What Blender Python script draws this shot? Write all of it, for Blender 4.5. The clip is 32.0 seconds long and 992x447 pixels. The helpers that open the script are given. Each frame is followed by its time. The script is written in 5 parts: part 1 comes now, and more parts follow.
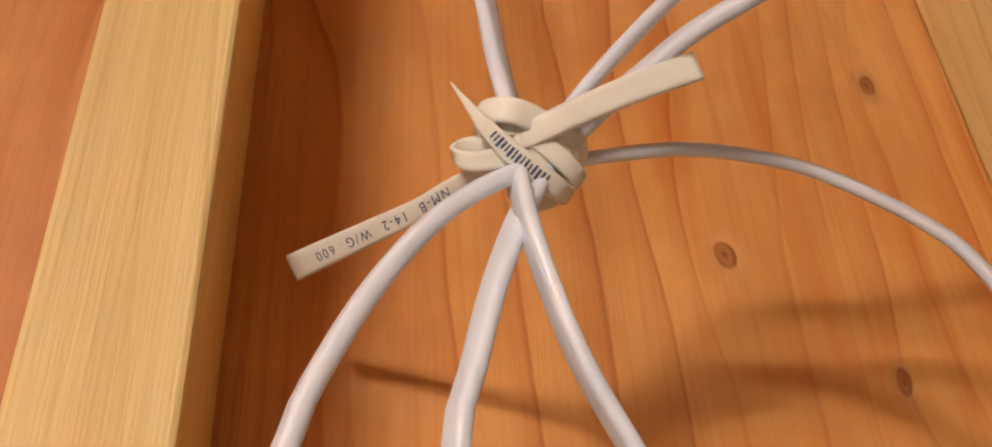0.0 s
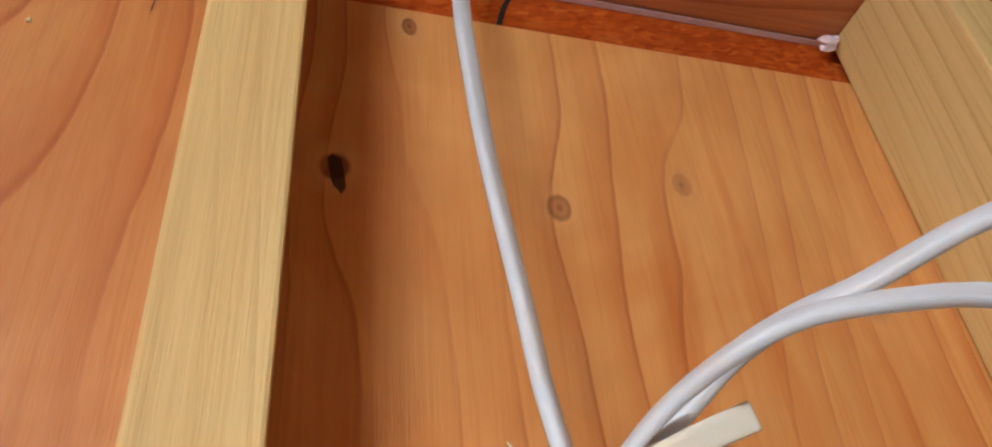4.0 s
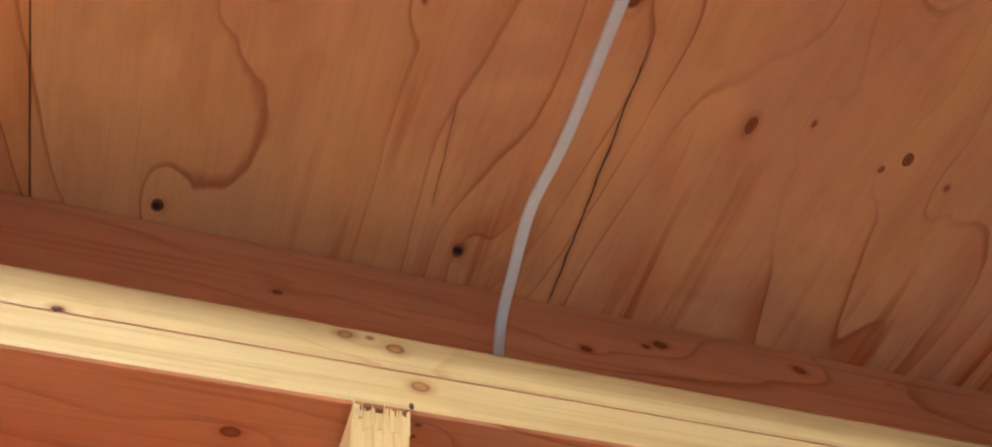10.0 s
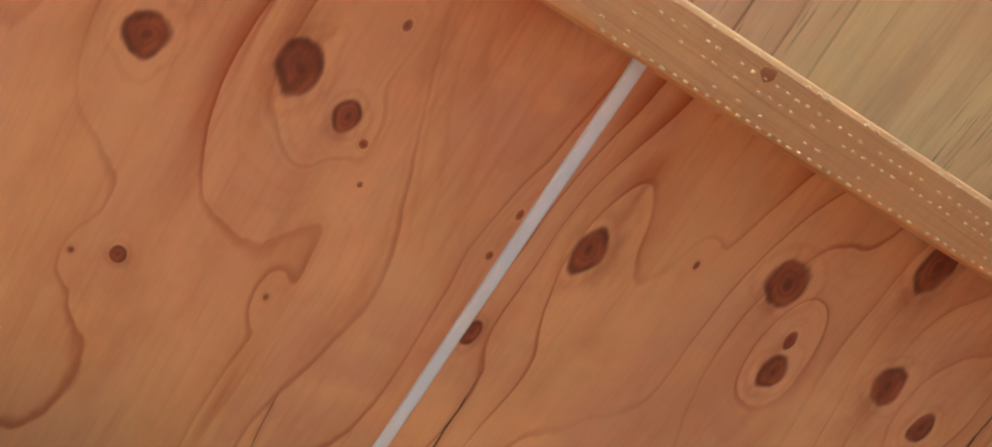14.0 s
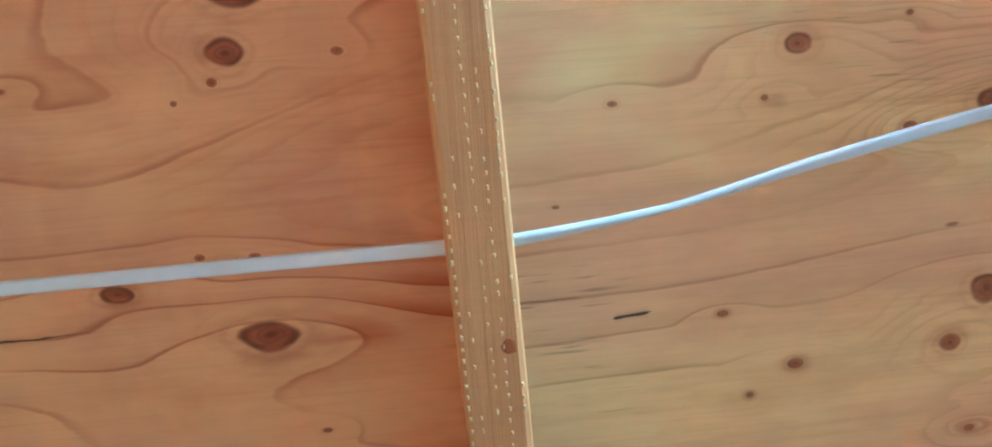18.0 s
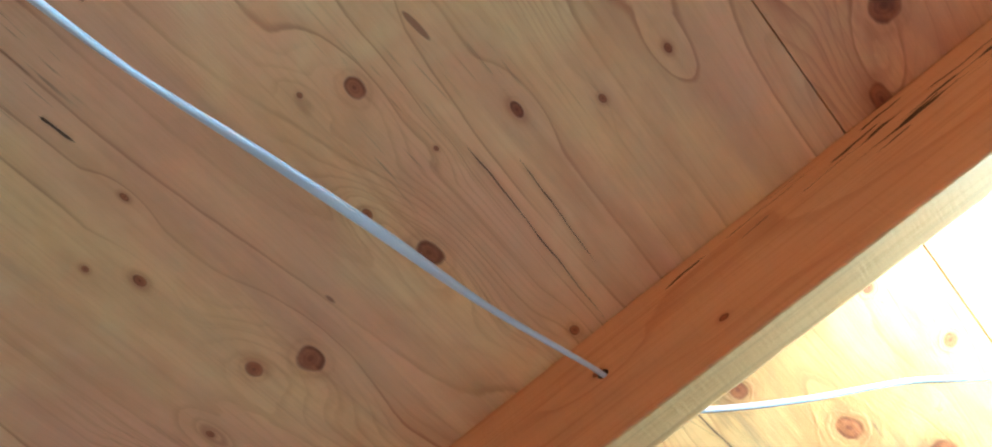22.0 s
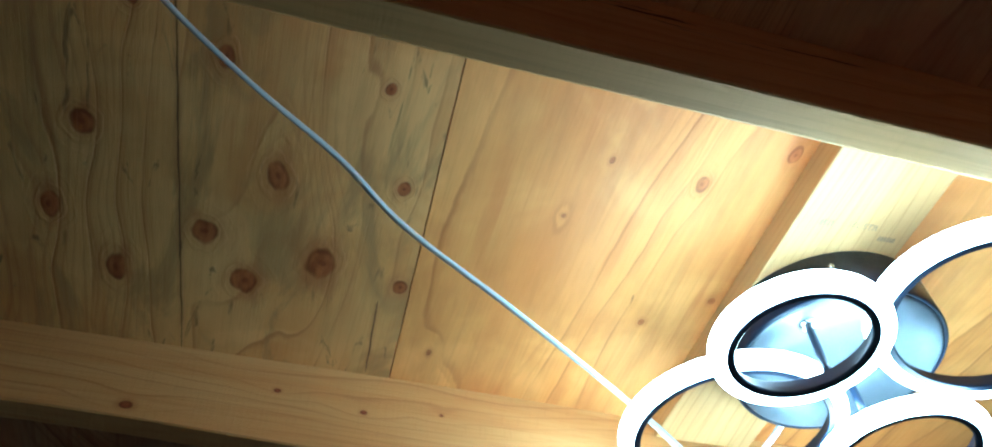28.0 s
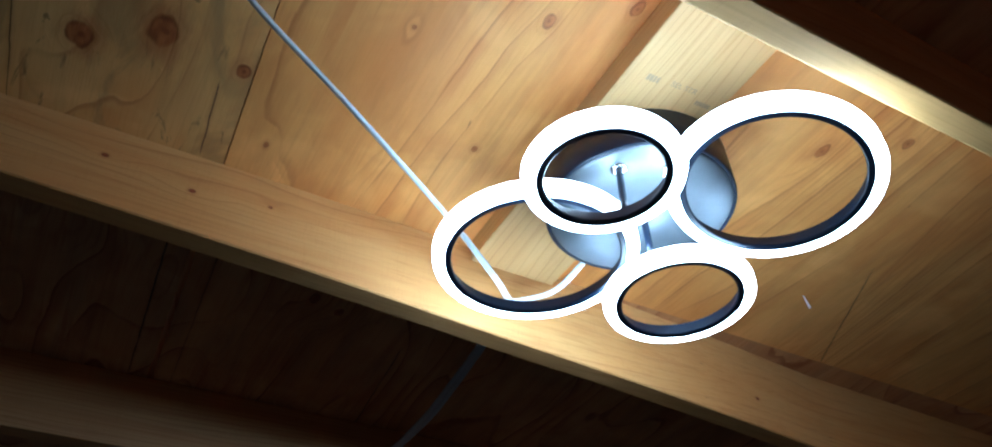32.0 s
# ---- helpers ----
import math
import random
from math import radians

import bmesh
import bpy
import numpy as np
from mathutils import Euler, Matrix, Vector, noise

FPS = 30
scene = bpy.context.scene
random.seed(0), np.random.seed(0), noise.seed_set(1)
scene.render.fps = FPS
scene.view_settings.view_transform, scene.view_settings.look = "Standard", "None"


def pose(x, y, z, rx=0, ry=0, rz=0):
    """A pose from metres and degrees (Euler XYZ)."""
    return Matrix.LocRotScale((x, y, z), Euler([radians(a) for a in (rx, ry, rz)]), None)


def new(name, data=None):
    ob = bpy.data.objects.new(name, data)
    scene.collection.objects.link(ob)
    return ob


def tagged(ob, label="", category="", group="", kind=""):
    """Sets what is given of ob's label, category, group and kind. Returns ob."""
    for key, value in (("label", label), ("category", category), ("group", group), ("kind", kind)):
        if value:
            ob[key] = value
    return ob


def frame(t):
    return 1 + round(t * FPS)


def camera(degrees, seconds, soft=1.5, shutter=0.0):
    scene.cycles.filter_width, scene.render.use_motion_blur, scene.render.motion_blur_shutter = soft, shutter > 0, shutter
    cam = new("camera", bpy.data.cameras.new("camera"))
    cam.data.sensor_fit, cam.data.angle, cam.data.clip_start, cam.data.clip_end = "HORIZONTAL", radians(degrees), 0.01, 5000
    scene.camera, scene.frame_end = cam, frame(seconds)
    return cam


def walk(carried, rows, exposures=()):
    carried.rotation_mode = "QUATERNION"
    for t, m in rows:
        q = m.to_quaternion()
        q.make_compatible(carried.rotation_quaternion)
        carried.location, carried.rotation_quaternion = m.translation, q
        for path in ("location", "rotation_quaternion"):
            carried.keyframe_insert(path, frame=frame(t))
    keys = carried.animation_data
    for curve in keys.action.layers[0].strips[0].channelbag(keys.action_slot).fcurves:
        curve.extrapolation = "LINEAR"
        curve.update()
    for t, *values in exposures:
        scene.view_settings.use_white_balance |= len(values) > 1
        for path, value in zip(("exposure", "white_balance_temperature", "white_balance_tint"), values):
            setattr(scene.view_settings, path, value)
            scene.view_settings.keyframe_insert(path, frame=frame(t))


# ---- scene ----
PATH = [
    (0, 0.0229, -0.2837, 1.6155, 120.03, 2.89, -13.84),
    (0.5, 0.0236, -0.2869, 1.6289, 120.43, 3.28, -14.43),
    (1, 0.0245, -0.2876, 1.6368, 121.00, 3.27, -14.76),
    (1.5, 0.0228, -0.2868, 1.6458, 121.46, 3.56, -15.50),
    (2, 0.0183, -0.2870, 1.6522, 122.04, 3.72, -15.75),
    (2.5, 0.0130, -0.2879, 1.6556, 122.26, 3.68, -15.95),
    (3, 0.0083, -0.2897, 1.6631, 122.62, 3.77, -16.08),
    (3.5, 0.0017, -0.2966, 1.6743, 124.28, 4.55, -15.80),
    (4, -0.0030, -0.3113, 1.6750, 126.47, 4.40, -15.34),
    (4.5, -0.0105, -0.3178, 1.6750, 128.77, 4.82, -15.39),
    (6.5, -0.0290, -0.3638, 1.6853, 135.98, 4.89, -15.68),
    (7, -0.0380, -0.3870, 1.6878, 138.45, 2.43, -13.72),
    (7.5, -0.0576, -0.4136, 1.6896, 140.63, 1.36, -11.32),
    (8, -0.0716, -0.4170, 1.6979, 141.87, 2.22, -11.71),
    (8.5, -0.0791, -0.4213, 1.6992, 143.14, 2.73, -13.10),
    (9, -0.0904, -0.4306, 1.7014, 144.28, 2.67, -14.99),
    (9.5, -0.0976, -0.4400, 1.7073, 146.19, 4.21, -17.12),
    (10, -0.1062, -0.4570, 1.7182, 148.28, 6.08, -18.28),
    (10.5, -0.1087, -0.4747, 1.7277, 150.31, 6.78, -19.22),
    (11, -0.1197, -0.4916, 1.7356, 151.89, 7.45, -20.53),
    (11.5, -0.1261, -0.5019, 1.7379, 153.89, 7.51, -22.11),
    (12, -0.1280, -0.5144, 1.7413, 154.77, 7.84, -23.09),
    (12.5, -0.1199, -0.5211, 1.7389, 156.40, 7.43, -25.92),
    (13, -0.1073, -0.5451, 1.7414, 157.45, 6.84, -27.31),
    (13.5, -0.0966, -0.5535, 1.7483, 158.73, 7.61, -29.78),
    (14, -0.0859, -0.5688, 1.7433, 160.16, 6.07, -32.60),
    (14.5, -0.0819, -0.5737, 1.7395, 160.83, 5.15, -35.11),
    (16.5, -0.0807, -0.5612, 1.7425, 164.42, 4.81, -63.51),
    (17, -0.0595, -0.5729, 1.7340, 166.41, 3.84, -72.85),
    (17.5, -0.0611, -0.5776, 1.7333, 166.05, 4.10, -80.47),
    (18, -0.0651, -0.5778, 1.7311, 166.41, 4.88, -86.04),
    (18.5, -0.0745, -0.5855, 1.7298, 165.76, 6.95, -92.61),
    (19, -0.0840, -0.5927, 1.7230, 165.00, 7.71, -99.43),
    (19.5, -0.0976, -0.6123, 1.7190, 164.22, 8.71, -105.47),
    (20, -0.1076, -0.6373, 1.7002, 162.79, 9.02, -113.44),
    (20.5, -0.1053, -0.6533, 1.6876, 161.53, 9.57, -119.83),
    (21, -0.1097, -0.7009, 1.6648, 160.24, 7.58, -128.22),
    (21.5, -0.1007, -0.7092, 1.6550, 158.93, 9.15, -137.12),
    (22, -0.1327, -0.7308, 1.6473, 157.93, 9.17, -140.89),
    (22.5, -0.1530, -0.7579, 1.6390, 157.65, 8.45, -144.18),
    (23, -0.1806, -0.7860, 1.6327, 155.70, 6.54, -148.94),
    (23.5, -0.1926, -0.8218, 1.6207, 154.76, 5.17, -155.49),
    (24, -0.1907, -0.8495, 1.6062, 153.83, 3.28, -161.88),
    (24.5, -0.1851, -0.8565, 1.5999, 153.78, 2.40, -166.03),
    (25, -0.1940, -0.8581, 1.5953, 152.23, 1.35, -171.18),
    (25.5, -0.2017, -0.8692, 1.6112, 149.15, 1.06, -179.17),
    (26, -0.2166, -0.8895, 1.5983, 147.89, 1.00, 175.18),
    (26.5, -0.2130, -0.8957, 1.5916, 146.41, 1.67, 172.06),
    (28.5, -0.2433, -0.8853, 1.5563, 139.98, 2.43, 161.46),
    (29, -0.2515, -0.8787, 1.5426, 139.45, 2.57, 158.80),
    (29.5, -0.2532, -0.8683, 1.5297, 138.34, 2.70, 156.72),
    (30, -0.2597, -0.8629, 1.5179, 136.33, 2.47, 155.31),
    (30.5, -0.2632, -0.8668, 1.5078, 134.95, 2.34, 154.15),
    (31, -0.2673, -0.8745, 1.4945, 133.12, 2.22, 152.98),
    (31.5, -0.2757, -0.8864, 1.4829, 132.54, 2.03, 151.72),
    (32, -0.2800, -0.8921, 1.4831, 131.61, 2.20, 151.27),
]
cam = camera(62.4, 32.0, soft=2.0)
EXPOSURES = [
    (0.0, 4.38, 8800, 26), (2.0, 4.35, 7300, 18), (4.5, 4.52, 6700, 12), (7.0, 4.62, 6350, 14), (9.0, 5.0, 6300, 15), (10.5, 5.3, 5950, 11), (13.0, 5.5, 5450, 3), (16.0, 5.7, 4620, -11), (19.0, 5.68, 4120, -19), (22.0, 5.15, 4270, -13),
    (23.5, 4.3, 4420, -13), (25.0, 3.38, 4400, -20), (26.5, 2.35, 4420, -22), (28.5, 1.3, 4450, -18), (32.0, 0.65, 4700, -4),
]
walk(cam, [(t, pose(x, y, z, rx, ry, rz)) for t, x, y, z, rx, ry, rz in PATH], EXPOSURES)

# ---- world: an unlit shed at night, the ring lamp is the only light ----
world = bpy.data.worlds.new("world")
scene.world = world
world.use_nodes = True
world.node_tree.nodes["Background"].inputs["Color"].default_value = (0.5, 0.6, 0.8, 1)
world.node_tree.nodes["Background"].inputs["Strength"].default_value = 0.02

LAMP = 14.0          # strength of the lamp's diffusers
ZC = 2.30            # underside of the roof deck
ZB = 2.16            # underside of the joists
ZP = 2.111           # underside of the lower top plate
EAST = 1.0           # inner face of the unseen end wall, set near for its bounce light


# ---- materials ----
class Nodes:
    """A small builder for one node material."""

    def __init__(self, name):
        self.mat = bpy.data.materials.new(name)
        self.mat.use_nodes = True
        self.t = self.mat.node_tree
        self.bsdf = self.t.nodes["Principled BSDF"]

    def add(self, kind, **props):
        n = self.t.nodes.new(kind)
        for k, v in props.items():
            if k == "op":
                n.operation = v
            elif k == "blend":
                n.blend_type = v
            elif k == "dims":
                n.noise_dimensions = v
            elif k == "interp":
                n.interpolation_type = v
        return n

    def put(self, socket, value):
        if isinstance(value, bpy.types.NodeSocket):
            self.t.links.new(value, socket)
        else:
            socket.default_value = value

    def math(self, op, a, b=0.0, clamp=False):
        n = self.add("ShaderNodeMath", op=op)
        n.use_clamp = clamp
        self.put(n.inputs[0], a)
        self.put(n.inputs[1], b)
        return n.outputs[0]

    def vmath(self, op, a, b=(0, 0, 0)):
        n = self.add("ShaderNodeVectorMath", op=op)
        self.put(n.inputs[0], a)
        self.put(n.inputs[1], b)
        return n.outputs["Value"] if op in ("DISTANCE", "LENGTH", "DOT_PRODUCT") else n.outputs["Vector"]

    def noise(self, vec, scale, detail=3.0, rough=0.55, distort=0.0):
        n = self.add("ShaderNodeTexNoise")
        self.put(n.inputs["Vector"], vec)
        n.inputs["Scale"].default_value = scale
        n.inputs["Detail"].default_value = detail
        n.inputs["Roughness"].default_value = rough
        n.inputs["Distortion"].default_value = distort
        return n.outputs["Fac"]

    def ramp(self, fac, a, b, lo=0.0, hi=1.0, smooth=True):
        n = self.add("ShaderNodeMapRange", interp="SMOOTHSTEP" if smooth else "LINEAR")
        self.put(n.inputs["Value"], fac)
        n.inputs["From Min"].default_value = a
        n.inputs["From Max"].default_value = b
        n.inputs["To Min"].default_value = lo
        n.inputs["To Max"].default_value = hi
        return n.outputs[0]

    def mix(self, fac, a, b, blend="MIX"):
        n = self.add("ShaderNodeMix", blend=blend)
        n.data_type = "RGBA"
        self.put(n.inputs[0], fac)
        self.put(n.inputs[6], a if isinstance(a, bpy.types.NodeSocket) else (*a, 1))
        self.put(n.inputs[7], b if isinstance(b, bpy.types.NodeSocket) else (*b, 1))
        return n.outputs[2]

    def bump(self, height, strength, distance):
        n = self.add("ShaderNodeBump")
        self.put(n.inputs["Height"], height)
        n.inputs["Strength"].default_value = strength
        n.inputs["Distance"].default_value = distance
        self.t.links.new(n.outputs["Normal"], self.bsdf.inputs["Normal"])

    def done(self, color, rough=0.6, metal=0.0, spec=0.5):
        self.put(self.bsdf.inputs["Base Color"], color if isinstance(color, bpy.types.NodeSocket) else (*color, 1))
        self.put(self.bsdf.inputs["Roughness"], rough)
        self.bsdf.inputs["Metallic"].default_value = metal
        self.bsdf.inputs["Specular IOR Level"].default_value = spec
        return self.mat


def wood(name, grain, light, mid, dark, knots=(), lines=9.0, wander=1.0, slope=2.0, seed=0.0, fibre=1.0,
         line_depth=0.7, rough=(0.5, 0.7), knot_dark=(0.125, 0.030, 0.010), per_object=False, cracks=(), sheets=False, smoke=0.0, sawn=0.0):
    """Sawn or peeled wood: grain is the axis the fibres run along. knots: (across, along, radius) in metres; cracks: (across, along,
    across, along, half width); sheets: a second sheet of another tint begins at the slanting seam."""
    n = Nodes(name)
    pos = n.add("ShaderNodeNewGeometry").outputs["Position"]
    sep = n.add("ShaderNodeSeparateXYZ")
    n.put(sep.inputs[0], pos)
    x, y, z = sep.outputs
    across, along, third = {"x": (y, x, z), "y": (x, y, z), "z": (x, z, y), "X": (z, x, y)}[grain]
    if per_object:
        rnd = n.add("ShaderNodeObjectInfo").outputs["Random"]
        along = n.math("ADD", along, n.math("MULTIPLY", rnd, 9.0))
    comb = n.add("ShaderNodeCombineXYZ")
    n.put(comb.inputs[0], across), n.put(comb.inputs[1], along), n.put(comb.inputs[2], third)
    vec = n.vmath("ADD", comb.outputs[0], (seed, seed * 0.7, 0))
    # growth rings as contour lines of a wandering field that swells round each knot
    field = n.math("MULTIPLY", n.noise(n.vmath("MULTIPLY", vec, (3.4, 0.85, 3.0)), 1.0, 2.6, 0.42, 0.25), 2.1 * wander)
    field = n.math("ADD", field, n.math("MULTIPLY", across, slope * 0.35))
    if slope > 3:
        field = n.math("ADD", field, n.math("MULTIPLY", third, slope * 0.5))
    wob = n.noise(n.vmath("MULTIPLY", vec, (30, 9, 30)), 1.0, 2.0)
    flat = n.vmath("MULTIPLY", comb.outputs[0], (1, 0.72, 0))
    lean = n.vmath("MULTIPLY", comb.outputs[0], (1, 0.40, 0))
    core = halo = None
    knot_ring = None
    for a, b, r in knots:
        d = n.vmath("DISTANCE", flat, (a, b * 0.72, 0))
        d = n.math("ADD", d, n.math("MULTIPLY", wob, 0.55 * r))
        swell = n.ramp(n.vmath("DISTANCE", lean, (a, b * 0.40, 0)), 0.0, 4.5 * r + 0.012, min(0.4, 7.0 * r + 0.03), 0.0)
        field = n.math("ADD", field, swell)
        c = n.ramp(d, 1.05 * r, 1.42 * r, 1.0, 0.0)
        h = n.ramp(d, 1.1 * r, 2.6 * r, 0.75, 0.0)
        q = n.ramp(d, 0.0, 1.3 * r, 0.0, 1.0)
        core = c if core is None else n.math("MAXIMUM", core, c)
        halo = h if halo is None else n.math("MAXIMUM", halo, h)
        knot_ring = q if knot_ring is None else n.math("MINIMUM", knot_ring, q)
    rag = n.noise(n.vmath("MULTIPLY", vec, (70, 26, 70)), 1.0, 2.0)
    f = n.math("ADD", n.math("MULTIPLY", field, lines), n.math("MULTIPLY", rag, 0.09))
    saw = n.math("FRACT", f)
    late = n.math("MULTIPLY", n.math("ADD", n.ramp(saw, 0.3, 0.9, 0, 0.16), n.ramp(saw, 0.80, 0.955, 0, 0.84)), n.ramp(saw, 0.972, 1.0, 1, 0))
    weight = n.ramp(n.noise(n.vmath("MULTIPLY", vec, (9, 2.2, 9)), 1.0, 2.0), 0.36, 0.66, 0.15, 1.0)
    late = n.math("MULTIPLY", late, weight)
    fib = n.noise(n.vmath("MULTIPLY", vec, (520, 7, 520)), 1.0, 3.0, 0.6)
    fine = n.noise(n.vmath("MULTIPLY", vec, (1500, 55, 1500)), 1.0, 2.0, 0.6)
    blotch = n.noise(n.vmath("MULTIPLY", vec, (5, 1.4, 5)), 1.0, 4.0, 0.6)
    streak = n.noise(n.vmath("MULTIPLY", vec, (38, 0.9, 38)), 1.0, 3.0, 0.6)
    color = n.mix(n.ramp(blotch, 0.32, 0.68), light, mid)
    color = n.mix(n.ramp(streak, 0.42, 0.72, 0, 0.8), color, mid)
    band = n.noise(n.vmath("MULTIPLY", vec, (120, 2.6, 120)), 1.0, 2.0, 0.6)
    color = n.mix(n.ramp(band, 0.5, 0.8, 0, 0.35), color, dark)
    color = n.mix(n.math("MULTIPLY", late, line_depth), color, dark)
    color = n.mix(n.ramp(fib, 0.5, 0.78, 0, 0.34 * fibre), color, dark)
    color = n.mix(n.ramp(fine, 0.42, 0.2, 0, 0.16 * fibre), color, (min(1, light[0] * 1.25), light[1] * 1.2, light[2] * 1.1))
    if smoke:
        haze = n.noise(n.vmath("MULTIPLY", vec, (15, 1.2, 15)), 1.0, 4.0, 0.62, 0.4)
        color = n.mix(n.ramp(haze, 0.50, 0.74, 0, smoke), color, (dark[0] * 0.75, dark[1] * 0.95, dark[2] * 1.25))
        pale = n.noise(n.vmath("MULTIPLY", vec, (7, 1.6, 7)), 1.0, 3.0, 0.6)
        color = n.mix(n.ramp(pale, 0.56, 0.78, 0, 0.35), color, (min(0.8, light[0] * 1.12), light[1] * 1.15, light[2] * 1.2))
    # resin flecks
    speck = n.noise(n.vmath("MULTIPLY", vec, (75, 16, 75)), 1.0, 1.0)
    color = n.mix(n.ramp(speck, 0.80, 0.825, 0, 0.8), color, knot_dark)
    if core is not None:
        color = n.mix(n.math("MULTIPLY", halo, n.ramp(rag, 0.3, 0.7, 0.25, 1.0)), color, dark)
        warm = (knot_dark[0] * 2.7, knot_dark[1] * 3.0, knot_dark[2] * 3.0)
        inner = n.mix(n.ramp(knot_ring, 0.55, 0.97, 0.0, 0.6), warm, knot_dark)
        inner = n.mix(n.ramp(n.math("SINE", n.math("MULTIPLY", n.math("ADD", knot_ring, wob), 17.0)), 0.0, 1.0, 0.0, 0.35), inner, knot_dark)
        inner = n.mix(n.ramp(rag, 0.45, 0.75, 0.0, 0.6), inner, knot_dark)
        color = n.mix(core, color, inner)
    if sheets:
        cut = n.math("SUBTRACT", x, n.math("ADD", n.math("MULTIPLY", y, 0.039), -0.289))
        color = n.mix(n.ramp(cut, -0.0005, 0.0005, 0.0, 1.0), n.mix(1.0, color, (1.0, 0.86, 0.74), "MULTIPLY"), color)
    for a0, b0, a1, b1, w in cracks:
        s = n.ramp(along, b0, b1, 0.0, 1.0, smooth=False)
        mid_a = n.math("ADD", n.math("MULTIPLY", s, a1 - a0), a0 - 0.0035)
        off = n.math("ABSOLUTE", n.math("SUBTRACT", n.math("SUBTRACT", across, mid_a), n.math("MULTIPLY", rag, 0.007)))
        taper = n.math("MULTIPLY", n.math("MULTIPLY", n.ramp(s, 0.0, 0.12, 0.0, 1.0), n.ramp(s, 0.75, 1.0, 1.0, 0.0)), n.ramp(wob, 0.42, 0.58, 0.1, 1.0))
        lit = n.math("LESS_THAN", off, n.math("MULTIPLY", taper, w))
        color = n.mix(n.math("MULTIPLY", lit, 0.92), color, (0.025, 0.010, 0.006))
    height = n.math("ADD", n.math("MULTIPLY", late, -0.5), n.math("ADD", fib, n.math("MULTIPLY", fine, 0.6)))
    if sawn:
        cut = n.noise(n.vmath("MULTIPLY", vec, (40, 260, 40)), 1.0, 2.0, 0.5)
        height = n.math("ADD", height, n.math("MULTIPLY", cut, sawn * 2.5))
        color = n.mix(n.ramp(cut, 0.55, 0.75, 0, 0.22 * sawn), color, dark)
    n.bump(height, 0.45 * fibre, 0.0006)
    return n.done(color, n.ramp(fib, 0.3, 0.7, rough[0], rough[1]), 0.0, 0.4)


def peeled(name, grain, light, pink, line, knots=(), seed=0.0, lines=8.0, drift=0.9, wander=1.5, across_scale=4.2, along_scale=1.3, line_depth=0.75, shade=0.30,
           fibre=0.5, haze=0.3, haze_color=(0.24, 0.13, 0.075), knot=(0.20, 0.050, 0.018), halo=None, swell=0.8, relief=0.3, cracks=(), sheets=None, checks=0.0, crack_color=(0.025, 0.010, 0.006),
           rust=0.5, rust_color=None, comb=0.35, smudge=0.0, ring=1.0):
    """Rotary-peeled plywood face: wide smooth early wood, thin ragged ring lines that loop round knots, rusty resin streaks.
    knots: (across, along, radius, darkness) in metres; cracks: (across, along, across, along, half width)."""
    n = Nodes(name)
    pos = n.add("ShaderNodeNewGeometry").outputs["Position"]
    sep = n.add("ShaderNodeSeparateXYZ")
    n.put(sep.inputs[0], pos)
    x, y, z = sep.outputs
    across, along = {"y": (x, y), "z": (x, z)}[grain]
    comb_xyz = n.add("ShaderNodeCombineXYZ")
    n.put(comb_xyz.inputs[0], across), n.put(comb_xyz.inputs[1], along)
    here = comb_xyz.outputs[0]
    vec = n.vmath("ADD", here, (seed, seed * 0.7, seed))
    wob = n.noise(n.vmath("MULTIPLY", vec, (55, 22, 1)), 1.0, 2.0)
    rag = n.noise(n.vmath("MULTIPLY", vec, (85, 24, 1)), 1.0, 3.0, 0.6)
    cloud = n.noise(n.vmath("MULTIPLY", vec, (24, 7, 1)), 1.0, 4.0, 0.65)
    # ring field: wandering along the grain, with cathedral points
    bend = n.noise(n.vmath("MULTIPLY", vec, (across_scale, along_scale, 1)), 1.0, 1.6, 0.45, 0.30)
    field = n.math("ADD", n.math("MULTIPLY", bend, wander), n.math("MULTIPLY", across, drift))
    # knots: one nearness field, warped so that no knot is round
    warp = n.add("ShaderNodeTexNoise")
    n.put(warp.inputs["Vector"], n.vmath("MULTIPLY", vec, (38, 27, 1)))
    warp.inputs["Scale"].default_value = 1.0
    warp.inputs["Detail"].default_value = 1.0
    shift = n.vmath("SUBTRACT", warp.outputs["Color"], (0.5, 0.5, 0.5))
    near = dark_k = None
    lean = n.vmath("MULTIPLY", here, (1, 0.42, 0))
    for i, (a, b, r, k) in enumerate(knots):
        el = (0.66, 0.78, 0.58, 0.86)[i % 4]
        bent = n.vmath("ADD", n.vmath("MULTIPLY", here, (1, el, 0)), n.vmath("MULTIPLY", shift, (0.95 * r, 0.75 * r, 0)))
        q = n.math("DIVIDE", n.vmath("DISTANCE", bent, (a, b * el, 0)), r)
        near = q if near is None else n.math("MINIMUM", near, q)
        w = n.ramp(q, 3.0, 3.6, k, 0.0)
        dark_k = w if dark_k is None else n.math("MAXIMUM", dark_k, w)
        field = n.math("ADD", field, n.ramp(n.vmath("DISTANCE", lean, (a, b * 0.42, 0)), 0.6 * r, 4.0 * r + 0.010, swell * min(0.30, 9.0 * r + 0.04), 0.0))
    jag = n.math("ADD", n.math("MULTIPLY", wob, 0.07), n.math("MULTIPLY", rag, 0.07))
    saw = n.math("FRACT", n.math("ADD", n.math("MULTIPLY", field, lines), jag))
    weight = n.ramp(n.noise(n.vmath("MULTIPLY", vec, (11, 3.5, 1)), 1.0, 2.0), 0.34, 0.64, 0.15, 1.0)
    thin = n.math("MULTIPLY", n.math("MULTIPLY", n.ramp(saw, 0.88, 0.955), n.ramp(saw, 0.962, 0.995, 1.0, 0.0)), weight)
